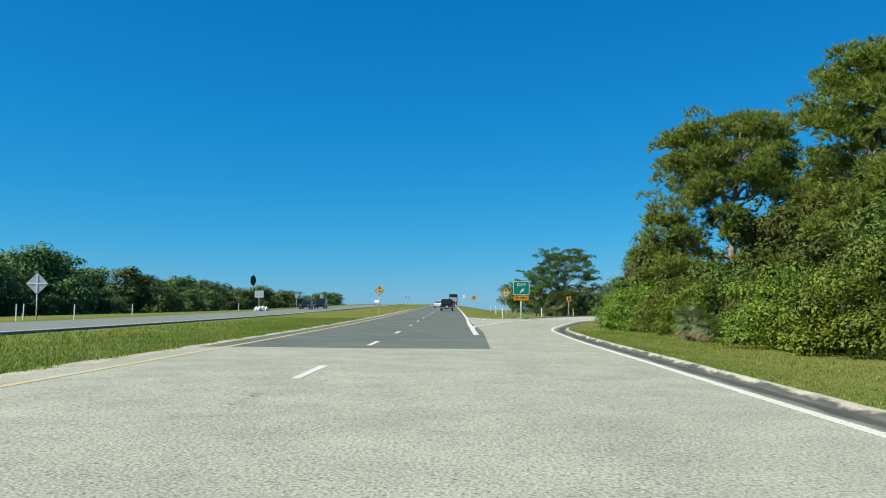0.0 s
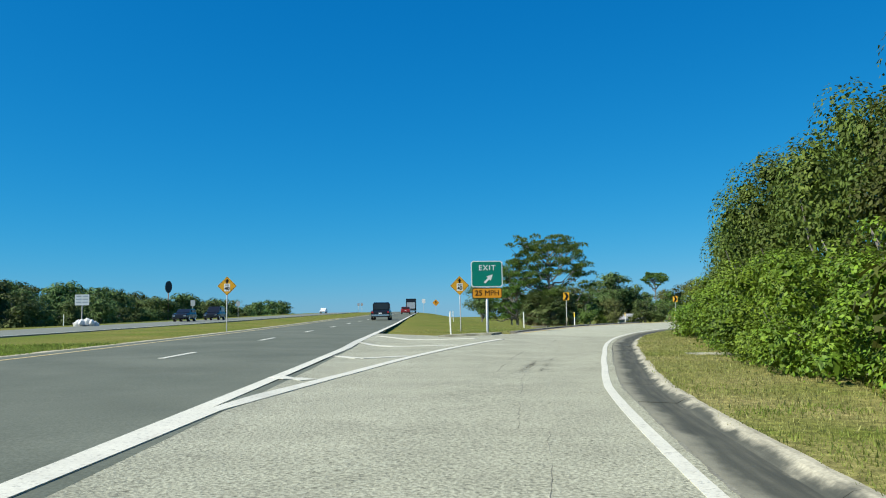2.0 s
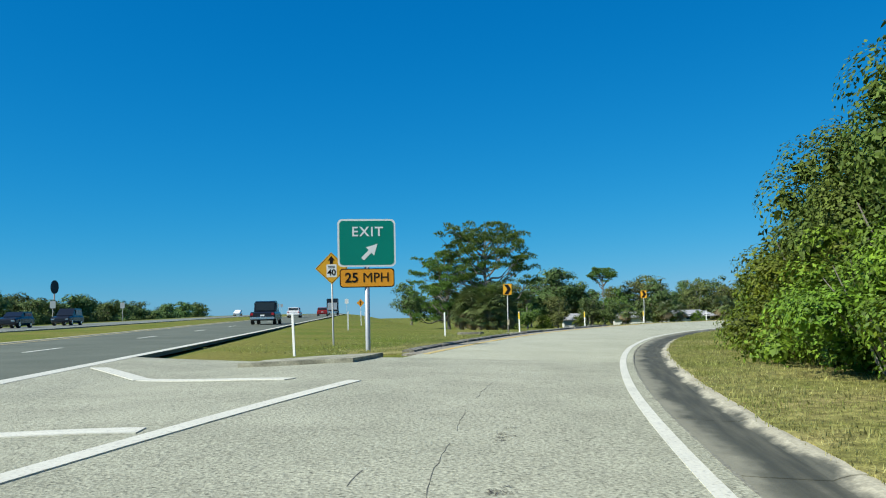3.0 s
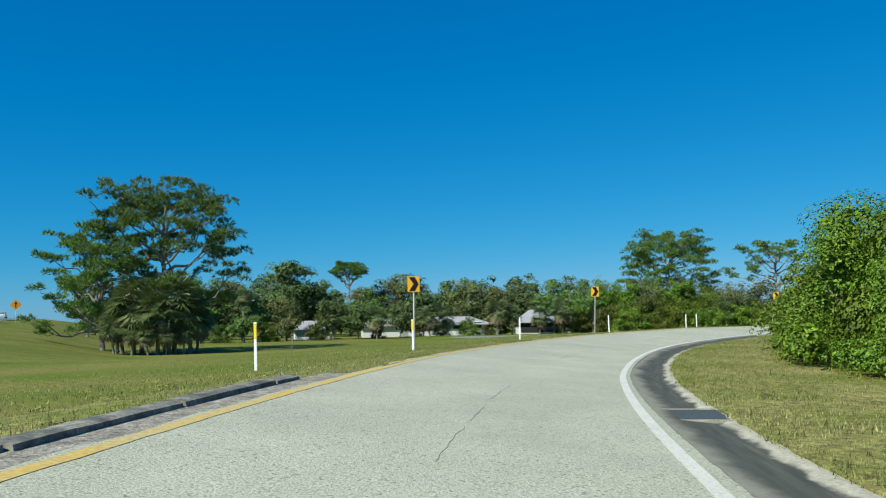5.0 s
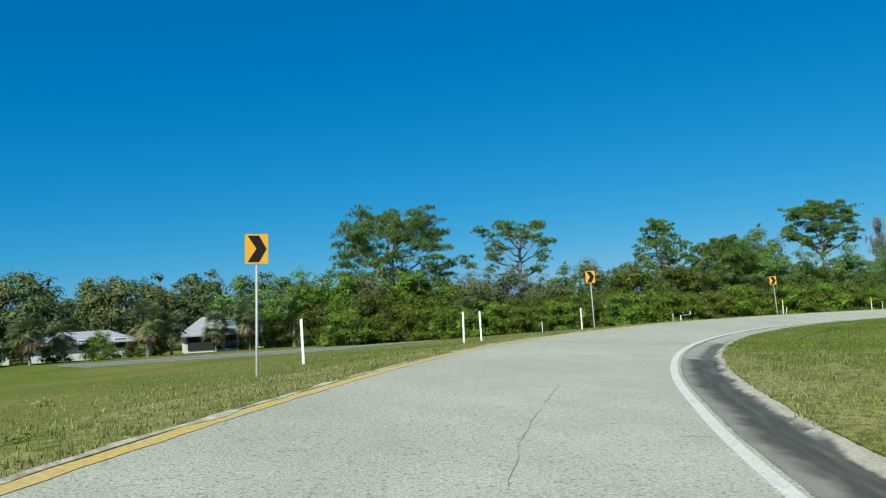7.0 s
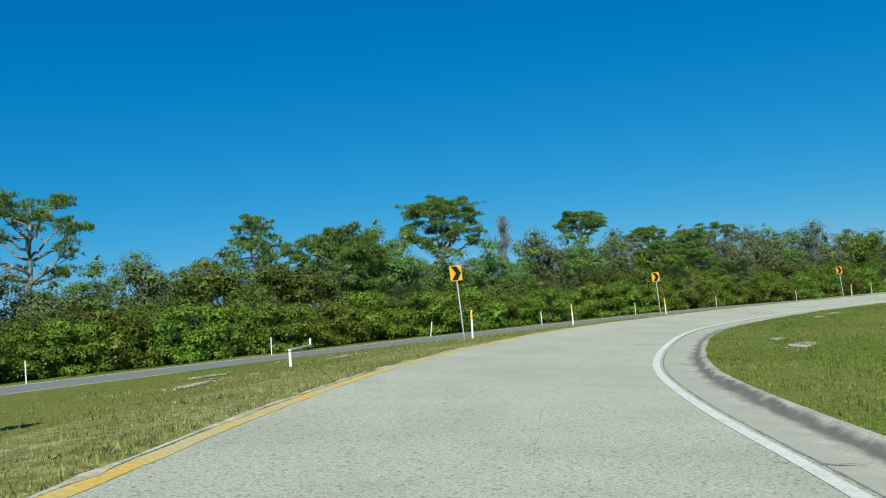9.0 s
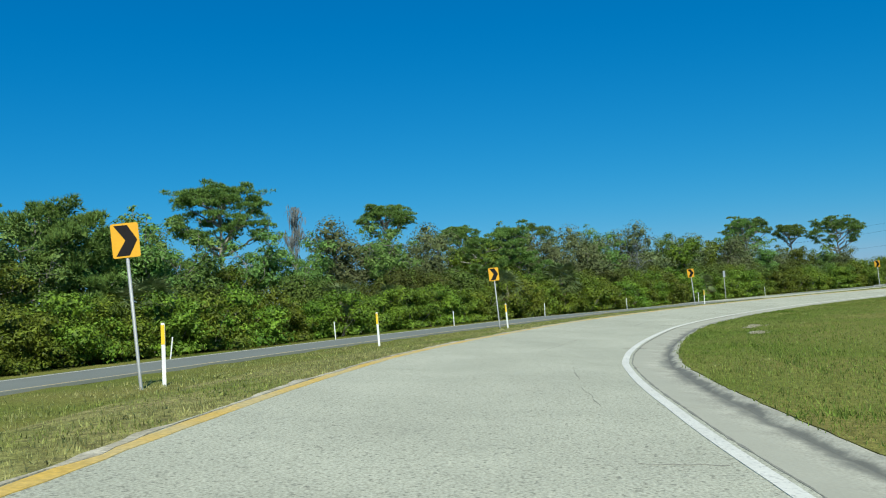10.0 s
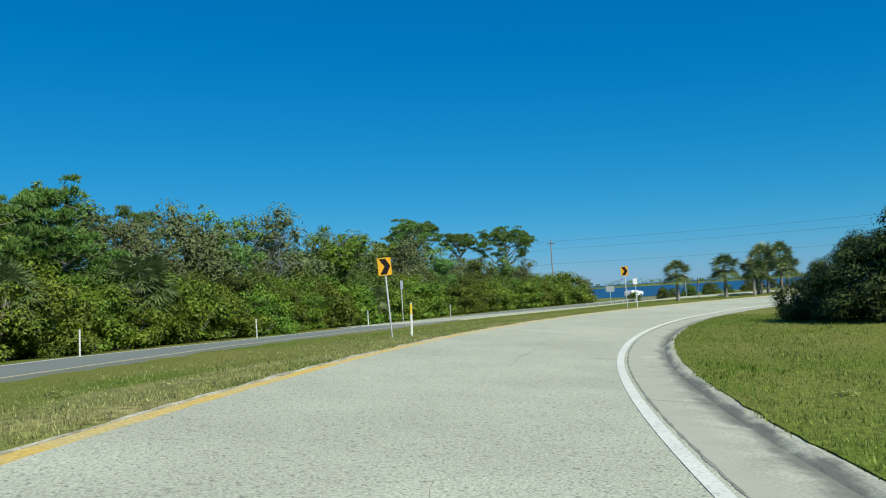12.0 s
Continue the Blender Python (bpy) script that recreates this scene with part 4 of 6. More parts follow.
def bush(m, w, h, leaf_count, size, seed, label, mat, name="bush", category="bush", twigs=6, boughs=58, corners=3):
    rng = np.random.default_rng(seed)
    root = empty(name, m, label, category)
    n = boughs
    d = unit(rng, n)
    d[:, 2] = np.abs(d[:, 2]) * 1.05 - 0.05
    r = rng.uniform(0.62, 0.9, n)
    r[: n // 5] *= 0.55
    cs = d * np.array([w / 2, w / 2, h * 0.84]) * r[:, None]
    cs[:, 2] = np.maximum(cs[:, 2], 0.05 * h) + 0.04 * h * rng.random(n)
    k = rng.uniform(0.1, 0.19, n) * (58 / n) ** 0.33
    rs = np.stack([k * w, k * w, k * h * rng.uniform(0.6, 0.95, n)], 1)
    spray = rng.random(n) < 0.25
    rs[spray] *= np.array([0.6, 0.6, 1.15])
    q = leaves(rng, cs, rs, leaf_count, size, fill=0.14, corners=corners)
    q[..., 2] = np.abs(q[..., 2])
    polys("foliage", q, corners, mat, root)
    v, f = [], []
    for i in range(twigs):
        a = rng.uniform(0, 6.28)
        end = (math.cos(a) * w * 0.32, math.sin(a) * w * 0.32, h * rng.uniform(0.3, 0.58))
        tube(v, f, bent(rng, (0.1 * math.cos(a), 0.1 * math.sin(a), -0.2), end, 4, 0, 0.06), [0.012 * h, 0.009 * h, 0.007 * h, 0.005 * h, 0.002 * h], 5)
    link_mesh("stem", v, f, BARK, root, "thin brown stems")
    return root


def broad_tree(m, h, w, leaf_count, size, seed, label, mat, trunk_part=0.35, gaps=0.5, name="broadleaf_tree", subs=8, low=0.38, sides=5):
    """A spreading tree with limbs that carry separate leaf clumps."""
    rng = np.random.default_rng(seed)
    root = empty(name, m, label, "tree")
    v, f = [], []
    fork = np.array([rng.normal() * 0.1, rng.normal() * 0.1, h * trunk_part])
    tube(v, f, bent(rng, (0, 0, -0.3), fork, 4, 0, 0.05), [h * 0.03, h * 0.026, h * 0.024, h * 0.022, h * 0.02], 8)
    cs, rs = [], []
    for i in range(11):
        a = i * 2.4 + rng.uniform(-0.4, 0.4)
        k = rng.uniform(0.25, 1.0)
        end = np.array([math.cos(a) * w * 0.42 * k, math.sin(a) * w * 0.42 * k, h * (0.93 - low * k * k) + rng.normal() * 0.03 * h])
        limb = bent(rng, fork, end, 5, 0.02 * h, 0.025 * h)
        tube(v, f, limb, [h * 0.014, h * 0.011, h * 0.009, h * 0.006, h * 0.004, h * 0.002], sides)
        for q in range(subs):
            b = np.array(limb[rng.integers(2, 6)])
            c = b + rng.normal(size=3) * np.array([0.10 * w, 0.10 * w, 0.06 * h])
            tube(v, f, [tuple(b), tuple((b + c) / 2 + rng.normal(size=3) * 0.05), tuple(c)], [h * 0.004, h * 0.003, h * 0.0015], 4)
            cs.append(c), rs.append(np.array([0.12 * w, 0.12 * w, 0.075 * h]) * rng.uniform(0.45, 1.25) * (1.25 - gaps * 0.6))
    link_mesh("trunk", v, f, BARK, root, "grey-brown trunk and forking limbs")
    polys("crown", leaves(rng, np.array(cs), np.array(rs), leaf_count, size), 3, mat, root)
    return root


def fan_palm(m, h, fronds, seed, label, skirt=10, blade=0.95):
    """A cabbage palm: rough trunk, fan fronds on stalks, a skirt of dead ones."""
    rng = np.random.default_rng(seed)
    root = empty("cabbage_palm", m, label, "palm tree")
    v, f = [], []
    tube(v, f, bent(rng, (0, 0, -0.2), (rng.normal() * 0.1, rng.normal() * 0.1, h), 6, 0, 0.04), [0.2, 0.16, 0.14, 0.14, 0.15, 0.18, 0.12], 8)
    link_mesh("trunk", v, f, BARK, root, "rough grey palm trunk")

    def fans(count, lo, hi, droop):
        tris = []
        for i in range(count):
            a, e = rng.uniform(0, 6.28), rng.uniform(lo, hi)
            way = np.array([math.cos(a) * math.cos(e), math.sin(a) * math.cos(e), math.sin(e)])
            hub = np.array([0, 0, h]) + way * blade * rng.uniform(0.75, 1.15)
            side = np.cross(way, [0, 0, 1.0])
            side /= np.linalg.norm(side) + 1e-9
            lift = np.cross(side, way)
            tris.append([np.array([0, 0, h]) - side * 0.02, np.array([0, 0, h]) + side * 0.02, hub])
            for j in range(19):
                t = -1.7 + 3.4 * j / 18
                dirn = way * math.cos(t) + side * math.sin(t)
                tip = hub + dirn * blade * rng.uniform(0.75, 1.05) + np.array([0, 0, -droop * rng.uniform(0.5, 1.3)]) + lift * 0.12 * abs(math.sin(t))
                cr = np.cross(dirn, lift) * 0.04 * blade
                mid = hub + (tip - hub) * 0.45
                tris.append([hub, mid + cr, tip])
                tris.append([hub, tip, mid - cr])
        return np.array(tris)

    polys("frond_crown", fans(fronds, -0.7, 1.25, 0.42 * blade), 3, FROND, root, "green fan fronds")
    if skirt:
        polys("dead_skirt", fans(skirt, -1.45, -0.75, 0.3 * blade), 3, DEAD, root, "hanging tan dead fronds")
    return root


def bare_tree(m, h, w, seed, label, moss=0):
    """A leafless grey tree, with hanging moss where given."""
    rng = np.random.default_rng(seed)
    root = empty("bare_tree", m, label, "tree")
    v, f = [], []
    trunk = bent(rng, (0, 0, -0.3), (rng.normal() * 0.3, rng.normal() * 0.3, h * 0.95), 7, 0, 0.03 * h)
    tube(v, f, trunk, [h * 0.018 * (1 - 0.85 * i / 7) for i in range(8)], 6)
    ends = []
    for i in range(26):
        b = np.array(trunk[rng.integers(2, 8)])
        a = rng.uniform(0, 6.28)
        e = b + np.array([math.cos(a) * w * 0.5, math.sin(a) * w * 0.5, h * 0.18]) * rng.uniform(0.3, 1.0)
        limb = bent(rng, b, e, 4, 0.02 * h, 0.04 * w)
        tube(v, f, limb, [h * 0.006, h * 0.005, h * 0.004, h * 0.003, h * 0.0012], 4)
        for q in range(6):
            s = np.array(limb[rng.integers(1, 5)])
            t = s + rng.normal(size=3) * np.array([0.10 * w, 0.10 * w, 0.05 * h])
            tube(v, f, [tuple(s), tuple((s + t) / 2 + rng.normal(size=3) * 0.06), tuple(t)], [h * 0.0022, h * 0.0017, h * 0.0008], 3)
            ends += [t, (s + t) / 2]
    link_mesh("trunk", v, f, TWIG, root, "bare grey trunk and twigs")
    if moss:
        E = np.array(ends)[rng.integers(0, len(ends), moss)] + rng.normal(size=(moss, 3)) * 0.12
        ln = rng.uniform(0.3, 1.3, moss)[:, None]
        sd = unit(rng, moss) * np.array([1, 1, 0.1]) * 0.05
        tip = E + np.concatenate([rng.normal(size=(moss, 2)) * 0.06, -ln], 1)
        polys("hanging_moss", np.stack([E - sd, E + sd, tip], 1), 3, TWIG, root, "grey hanging moss")
    return root


kinds = {}


def plant(key, x, y, make, size=1.0, turn=None, tall=None, z=None):
    """Places a plant of the kind made by make: built the first time, copied afterwards."""
    turn = random.uniform(0, 360) if turn is None else turn
    m = pose(x, y, ground_z(x, y) - 0.05 if z is None else z, 0, 0, turn) @ Matrix.Diagonal((size, size, size * (tall or 1), 1))
    if key in kinds:
        a, b, c = kinds[key].scale
        return copy_thing(kinds[key], m @ Matrix.Diagonal((1 / a, 1 / b, 1 / c, 1)))
    kinds[key] = make(m)
    return kinds[key]


NEAR = [lambda m, i=i: bush(m, 4.4, 3.5, 12000, 0.053, 20 + i, "dense bright green leafy roadside bush", LEAF, corners=4) for i in range(3)]
DULL = [lambda m, i=i: bush(m, 5.0, 5.4, 6000, 0.105, 30 + i, "tall dull olive-green thicket shrub", OLIVE, "thicket_shrub", "shrub", 9) for i in range(2)]
TALL = [lambda m, i=i: bush(m, 5.0, 7.2, 16000, 0.068, 34 + i, "tall dense olive-green thicket behind roadside bushes", OLIVE, "thicket_shrub", "shrub", 9, 56, 4) for i in range(2)]
# thicket inside the ramp's curve, front row then taller rows behind
for u in np.arange(64, 189, 3.0):
    l = float(np.interp(u, (64, 72, 88, 97, 111, 122, 128, 140, 157, 168, 176, 188), (6.4, 5.9, 5.4, 4.3, 4.4, 4.1, 4.0, 5.2, 7.3, 7.2, 6.4, 5.2))) + random.uniform(-0.3, 0.7)
    i = random.randrange(3)
    x, y = ramp(u, l)
    if 69.5 < u < 79.5:
        continue
    plant("near%d" % i, x, y, NEAR[i], random.uniform(0.75, 1.22) * float(np.interp(u, (90, 100, 122, 134), (1.0, 0.88, 0.88, 1.0))), tall=float(np.interp(u, (130, 145, 168, 178, 188), (1.0, 1.3, 1.4, 1.1, 0.9))))
for u, l in ((67.6, 6.0), (71.5, 7.6), (76, 7.9), (188.4, 5.0), (65, 9.5), (69, 12.5), (74, 15.5), (80, 19)):
    plant("near1", *ramp(u, l), NEAR[1], 1.0)
for u in np.arange(68, 187, 3.8):
    i = random.randrange(2)
    x, y = ramp(u, float(np.interp(u, (68, 92, 97, 128, 157, 186), (9.5, 8.0, 6.3, 5.9, 9.2, 8.4))) + random.uniform(-0.4, 0.5))
    if 96 < u < 131:
        plant("tall%d" % i, *ramp(u, float(np.interp(u, (96, 110, 116, 131), (6.6, 7.0, 5.8, 5.5))) + random.uniform(-0.4, 0.4)), TALL[i], random.uniform(0.92, 1.06), tall=float(np.interp(u, (96, 104, 110, 114, 119, 124, 131), (1.05, 1.25, 1.22, 1.12, 1.2, 1.1, 1.0))))
        continue
    plant("dull%d" % i, x, y, DULL[i], random.uniform(0.85, 1.1) * float(np.interp(u, (70, 90, 99, 122, 134, 150), (0.9, 1.0, 1.62, 1.55, 1.2, 0.95))))
for u, l, k in ((164, 7.4, 0.78), (168, 6.6, 0.88), (171, 6.4, 0.92), (174.5, 6.4, 0.8), (178, 6.8, 0.62), (160, 8.2, 0.75), (155, 8.6, 0.78), (150, 8.0, 0.8), (145, 7.2, 0.8)):
    plant("greenbush", *ramp(u, l), lambda m: bush(m, 6.6, 6.6, 26000, 0.058, 37, "tall bright green roadside thicket bush", LEAF, boughs=110, corners=4), k)
DULL_TREE = lambda m: broad_tree(m, 8.0, 6.6, 5000, 0.13, 36, "dull green tree rising behind the thicket", OLIVE, 0.3, 0.5)
for u in np.concatenate([[74, 82, 90], np.arange(162, 184, 6.0)]):
    x, y = ramp(u, float(np.interp(u, (62, 90, 97, 130, 150, 184), (14, 11.5, 8.6, 8.2, 11, 12.5))) + random.uniform(-0.6, 0.9))
    plant("dulltree", x, y, DULL_TREE, random.uniform(0.9, 1.1) * float(np.interp(u, (70, 95, 128, 150), (0.8, 1.05, 1.05, 0.68))))

BIG_PINE = lambda m: umbrella_pine(m, 12.6, 4.9, 0.15, 21000, 3, "tall slash pine with dense needle crown above bushes", 0.84, 0.3, 40, 0.17, PINE_NEAR, 9, 0.062, 5, 0.62, 90, 93)
plant("bigpine", 17.6, 52.0, BIG_PINE, 1.1, 40)
plant("bigpine", 22.5, 40.0, BIG_PINE, 1.15, 200)
plant("bigpine", 23.0, 47.0, BIG_PINE, 0.8, 120)
PALMETTO = lambda m: fan_palm(m, 2.0, 22, 8, "low palm with drooping dead fronds at the bushes' foot", 18, 1.0)
for x, y in (ramp(73.2, 4.7), ramp(74.6, 4.6), ramp(76.2, 4.7), ramp(78.0, 5.0)):
    plant("palmetto", x, y, PALMETTO, random.uniform(0.34, 0.46))

# the lone group in the field: a spreading pine over cabbage palms
plant("fieldpine", 26.8, 181.5, lambda m: umbrella_pine(m, 15.9, 7.6, 0.26, 12000, 5, "wide open-crowned pine standing in the field", 0.66, 0.34, 30, 0.115, flat=0.62, caps=30, cap_low=70), 1.0, 10)
plant("fieldpine2", 21.5, 183.0, lambda m: umbrella_pine(m, 11.6, 6.4, 0.2, 7500, 6, "smaller open-crowned pine beside a larger one", 0.78, 0.34, 26, 0.115, flat=0.6), 1.0, 80)
CABBAGE = [lambda m, i=i: fan_palm(m, 3.6, 48, 40 + i, "cabbage palm with drooping fronds and a dead skirt", 16, 1.3) for i in range(2)]
for x, y, s in ((24.2, 180.0, 1.1), (26.0, 178.4, 0.95), (27.4, 179.4, 1.15), (28.6, 179.0, 0.8), (25.0, 183.0, 1.1), (22.9, 180.6, 0.7), (29.0, 182.0, 0.95), (23.4, 182.6, 0.9), (27.0, 179.0, 0.6), (25.2, 177.8, 0.5), (26.6, 177.6, 0.45), (24.0, 178.6, 0.55), (28.0, 178.2, 0.5), (22.6, 179.4, 0.6), (29.4, 180.6, 0.7)):
    i = random.randrange(2)
    plant("cabbage%d" % i, x - 0.4, y - 3.2, CABBAGE[i], s * 1.12)

# woods beyond the side road
WOOD_FRONT = [lambda m, i=i: bush(m, 5.2, 3.8, 6500, 0.083, 60 + i, "green leafy bush at the wood's edge", LEAF) for i in range(3)]
WOOD_MID = [lambda m, i=i: bush(m, 6.2, 6.2, 8000, 0.098, 70 + i, "dense green small tree in the wood", (OLIVE, LEAF, OLIVE)[i], "small_tree", "tree", 8) for i in range(3)]
WOOD_TREE = [lambda m, i=i: broad_tree(m, 8.4, 7.5, 8500, 0.115, 80 + i, "rounded green broadleaf tree in the wood", (LEAF, PINE)[i]) for i in range(2)]
BARE = [lambda m, i=i: bare_tree(m, 8.0, 6.0, 90 + i, "leafless grey winter tree in the wood") for i in range(2)]
FAR_TREE = [lambda m, i=i: broad_tree(m, 9.0, 9.0, 2800, 0.27, 150 + i, "dark green tree in a distant tree line", FAR_LEAF, 0.12, -0.5, "distant_tree", 6, 0.82, 3) for i in range(3)]


DRY_TREE = [lambda m, i=i: broad_tree(m, 8.4, 7.2, 13000, 0.115, 84 + i, "half-bare olive-grey winter tree in the wood", DRY, 0.25, -0.3, subs=11, low=0.75) for i in range(2)]


def wood_top(x):
    """Height of the wood's outline along the side road."""
    return 0.9 * float(np.interp(x, (90, 98, 103, 111, 121, 128, 134, 146, 152, 161, 170, 177, 182, 186, 193, 199, 210, 218, 228, 240), (8.4, 8.2, 7.2, 7.2, 8.0, 7.4, 8.0, 7.4, 7.8, 9.0, 8.9, 9.4, 8.7, 8.2, 9.5, 9.0, 9.7, 8.6, 7.7, 6.8)))


def behind_side_road(x, back):
    return x + back * 0.48, float(np.interp(x, FX, FY)) + back * 0.88


def dry_here(x):
    """Share of half-bare trees in the wood."""
    return float(np.interp(x, (95, 100, 108, 116, 124, 130, 168, 174, 186, 192, 204, 214), (0.1, 0.6, 0.5, 0.3, 0.3, 0.1, 0.2, 0.3, 0.4, 0.8, 0.7, 0.3)))


for x in np.arange(84, 233, 2.6):
    i = random.randrange(3)
    px, py = behind_side_road(x, 4.4 + random.uniform(-0.5, 0.9))
    plant("woodfront%d" % i, px, py, WOOD_FRONT[i], random.uniform(0.9, 1.25) * float(np.interp(x, (218, 223, 228, 233), (1, 1.25, 1.3, 1.05))))
for x in np.arange(82, 232, 2.2):
    i = random.randrange(3)
    px, py = behind_side_road(x, 8.2 + random.uniform(-1, 1.2))
    plant("woodmid%d" % i, px, py, WOOD_MID[i], random.uniform(0.82, 1.04) * wood_top(x + 4) / 7.2 * (1 - 0.16 * dry_here(x + 4)))
for x in np.arange(80, 232, 3.6):
    px, py = behind_side_road(x, 12.5 + random.uniform(-1.5, 1.5))
    if random.random() < dry_here(px):
        i = random.randrange(2)
        plant("drytree%d" % i, px, py, DRY_TREE[i], random.uniform(0.92, 1.12) * wood_top(px) / 7.9)
    else:
        i = random.randrange(2)
        plant("woodtree%d" % i, px, py, WOOD_TREE[i], random.uniform(0.88, 1.08) * wood_top(px) / 7.9)
for x, back, s in ((190, 10, 0.95), (199, 10, 0.95)):
    i = random.randrange(2)
    px, py = behind_side_road(x, back)
    plant("bare%d" % i, px, py, BARE[i], s)
for x, back, s in ((96, 5, 0.7), (110, 5, 0.55), (145, 5.2, 0.75), (151, 6, 0.7), (163, 4.4, 0.85), (172, 5.0, 1.0), (192.5, 3.0, 0.6), (131, 6.5, 0.9)):
    i = random.randrange(2)
    px, py = behind_side_road(x, back)
    plant("cabbage%d" % i, px, py, CABBAGE[i], s)

for x in np.arange(78, 128, 3.4):
    i = random.randrange(3)
    px, py = behind_side_road(x, 17 + random.uniform(-2, 2))
    plant("woodmid%d" % i, px, py, WOOD_MID[i], random.uniform(0.85, 1.05) * wood_top(px) / 7.2)

# single trees that stand over the woods
OVER = "tall old pine with a domed umbrella crown over the wood"
plant("oldpine0", 185, 194.4, lambda m: umbrella_pine(m, 18.0, 6.6, 0.55, 11500, 200, OVER, 0.36, 0.38, 18, 0.155, twigs=5, flat=0.45, caps=42, cap_low=74), 1.0, 20)
plant("oldpine1", 191.5, 174.8, lambda m: umbrella_pine(m, 14.4, 3.7, 0.66, 5500, 201, OVER, 0.17, 0.3, 14, 0.175, twigs=4, flat=0.36, caps=44, cap_low=82), 1.0, 70)
plant("oldpine2", 119.7, 204.2, lambda m: umbrella_pine(m, 13.9, 6.0, 0.5, 3200, 202, "gnarled open pine with a flat spreading crown", 0.4, 0.36, 15, 0.14, flat=0.55), 1.0, 0)
plant("oldpine3", 105.2, 211.5, lambda m: umbrella_pine(m, 15.6, 8.6, 0.3, 12000, 203, "wide spreading open-crowned pine at the wood's edge", 0.72, 0.4, 30, 0.14, flat=0.55, caps=26, cap_low=60), 1.0, 30)
plant("raggedpine", 178.9, 222.2, lambda m: pine_tree(m, 18.6, 4.6, 0.42, 2600, 204, "ragged narrow pine with gaps between its pads", 0.3, size=0.5), 1.0, 30)
plant("oldpine4", 243.3, 120.7, lambda m: umbrella_pine(m, 12.8, 4.4, 0.55, 5000, 205, OVER, 0.26, 0.34, 14, 0.14, twigs=5, flat=0.42, caps=36, cap_low=76), 1.0, 10)
plant("endpine", 262.2, 99.8, lambda m: umbrella_pine(m, 13.0, 5.6, 0.5, 6500, 209, OVER, 0.32, 0.34, 16, 0.14, flat=0.45, caps=40, cap_low=74), 1.0, 140)
plant("oldpine1", 252.7, 111.0, None, 0.8, 30)
plant("raggedpine", 232, 124, None, 0.66, 200)
plant("oldpine2", 214, 158, None, 0.9, 200)
plant("oldpine1", 207, 168, None, 0.86, 300)
plant("rounded", 136.5, 185.5, lambda m: umbrella_pine(m, 10.8, 5.5, 0.15, 12000, 206, "large round-crowned dark green pine in the wood", 0.66, 0.36, 22, 0.13, twigs=4, flat=0.6, caps=80, cap_low=92), 0.93, 0)
plant("fullpine", 177.0, 159.0, lambda m: pine_tree(m, 9.4, 3.9, 0.12, 6500, 207, "dense full young pine in the wood", 0.3, tight=1, size=0.3), 1.0, 0)
plant("fullpine", 171.5, 161.5, None, 0.86, 100)
plant("mossy", 182.8, 184.3, lambda m: bare_tree(m, 14.4, 3.6, 130, "dead grey tree hung with moss", 1500), 1.0)
plant("woodtree1", 170, 198, WOOD_TREE[1], 1.5)
plant("woodtree1", 176, 203, WOOD_TREE[1], 1.45)

# trees round the houses across the field
def far_tree(x, y, size):
    i = random.randrange(3)
    plant("far%d" % i, x, y, FAR_TREE[i], size * 0.7)


FIELD_TREE = [lambda m, i=i: broad_tree(m, 9.0, 8.6, 5200, 0.19, 160 + i, "olive-green broadleaf tree across the field", (FAR_LEAF, PINE, DRY_GREEN)[i], 0.1, 0.0, "broadleaf_tree", 9, 0.72, 4) for i in range(3)]


def field_tree(x, y, size):
    i = random.choice((0, 0, 1, 2))
    plant("field%d" % i, x, y, FIELD_TREE[i], size * 0.7)


for x in np.arange(32, 104, 3.0):
    if not 76.5 < x < 83:
        y = 208.5 + random.uniform(-1.5, 2) - (x - 60) * 0.05
        if random.random() < 0.55:
            plant("woodmid%d" % random.randrange(3), x, y, None, random.uniform(0.28, 0.6))
        else:
            field_tree(x, y, random.uniform(0.6, 0.95))
for x in np.arange(30, 122, 4.2):
    field_tree(x, 226 + random.uniform(-3, 6), random.uniform(1.1, 1.5))
for x in np.arange(20, 130, 7.5):
    field_tree(x, 240 + random.uniform(-4, 8), random.uniform(1.35, 1.75))
plant("tallpalm", 38.5, 211, lambda m: fan_palm(m, 6.0, 26, 53, "slim tall palm with a small head of fronds", 6, 0.8), 1.0)
plant("roundcrown", 48, 229, lambda m: broad_tree(m, 11.6, 10.5, 6000, 0.24, 208, "round-crowned grey-green tree on a bare forking trunk", FAR_LEAF, 0.32, -0.2, subs=10, low=0.45), 1.0, 60)
plant("oldpine1", 57, 226, None, 0.78, 130)
for x, y in ((62, 206), (65, 207), (72, 206), (74, 205.5), (79.2, 207), (82.6, 206.6), (88, 206), (92, 205), (97, 204), (100, 203.5), (103, 203), (55, 207)):
    plant("cabbage%d" % random.randrange(2), x, y, None, random.uniform(0.7, 1.05))

# tree line beyond the opposite carriageway
for k in np.arange(0, 1, 0.02):
    x, y = -80 + 26 * k + random.uniform(-4, 4), 80 + 310 * k
    far_tree(x, y, random.uniform(1.6, 2.35) * (1 - 0.45 * k))
    far_tree(x + 8, y + random.uniform(-3, 3), random.uniform(0.7, 1.3))
    if random.random() < 0.5:
        far_tree(x - 9, y + random.uniform(-3, 3), random.uniform(1.9, 2.4) * (1 - 0.45 * k))

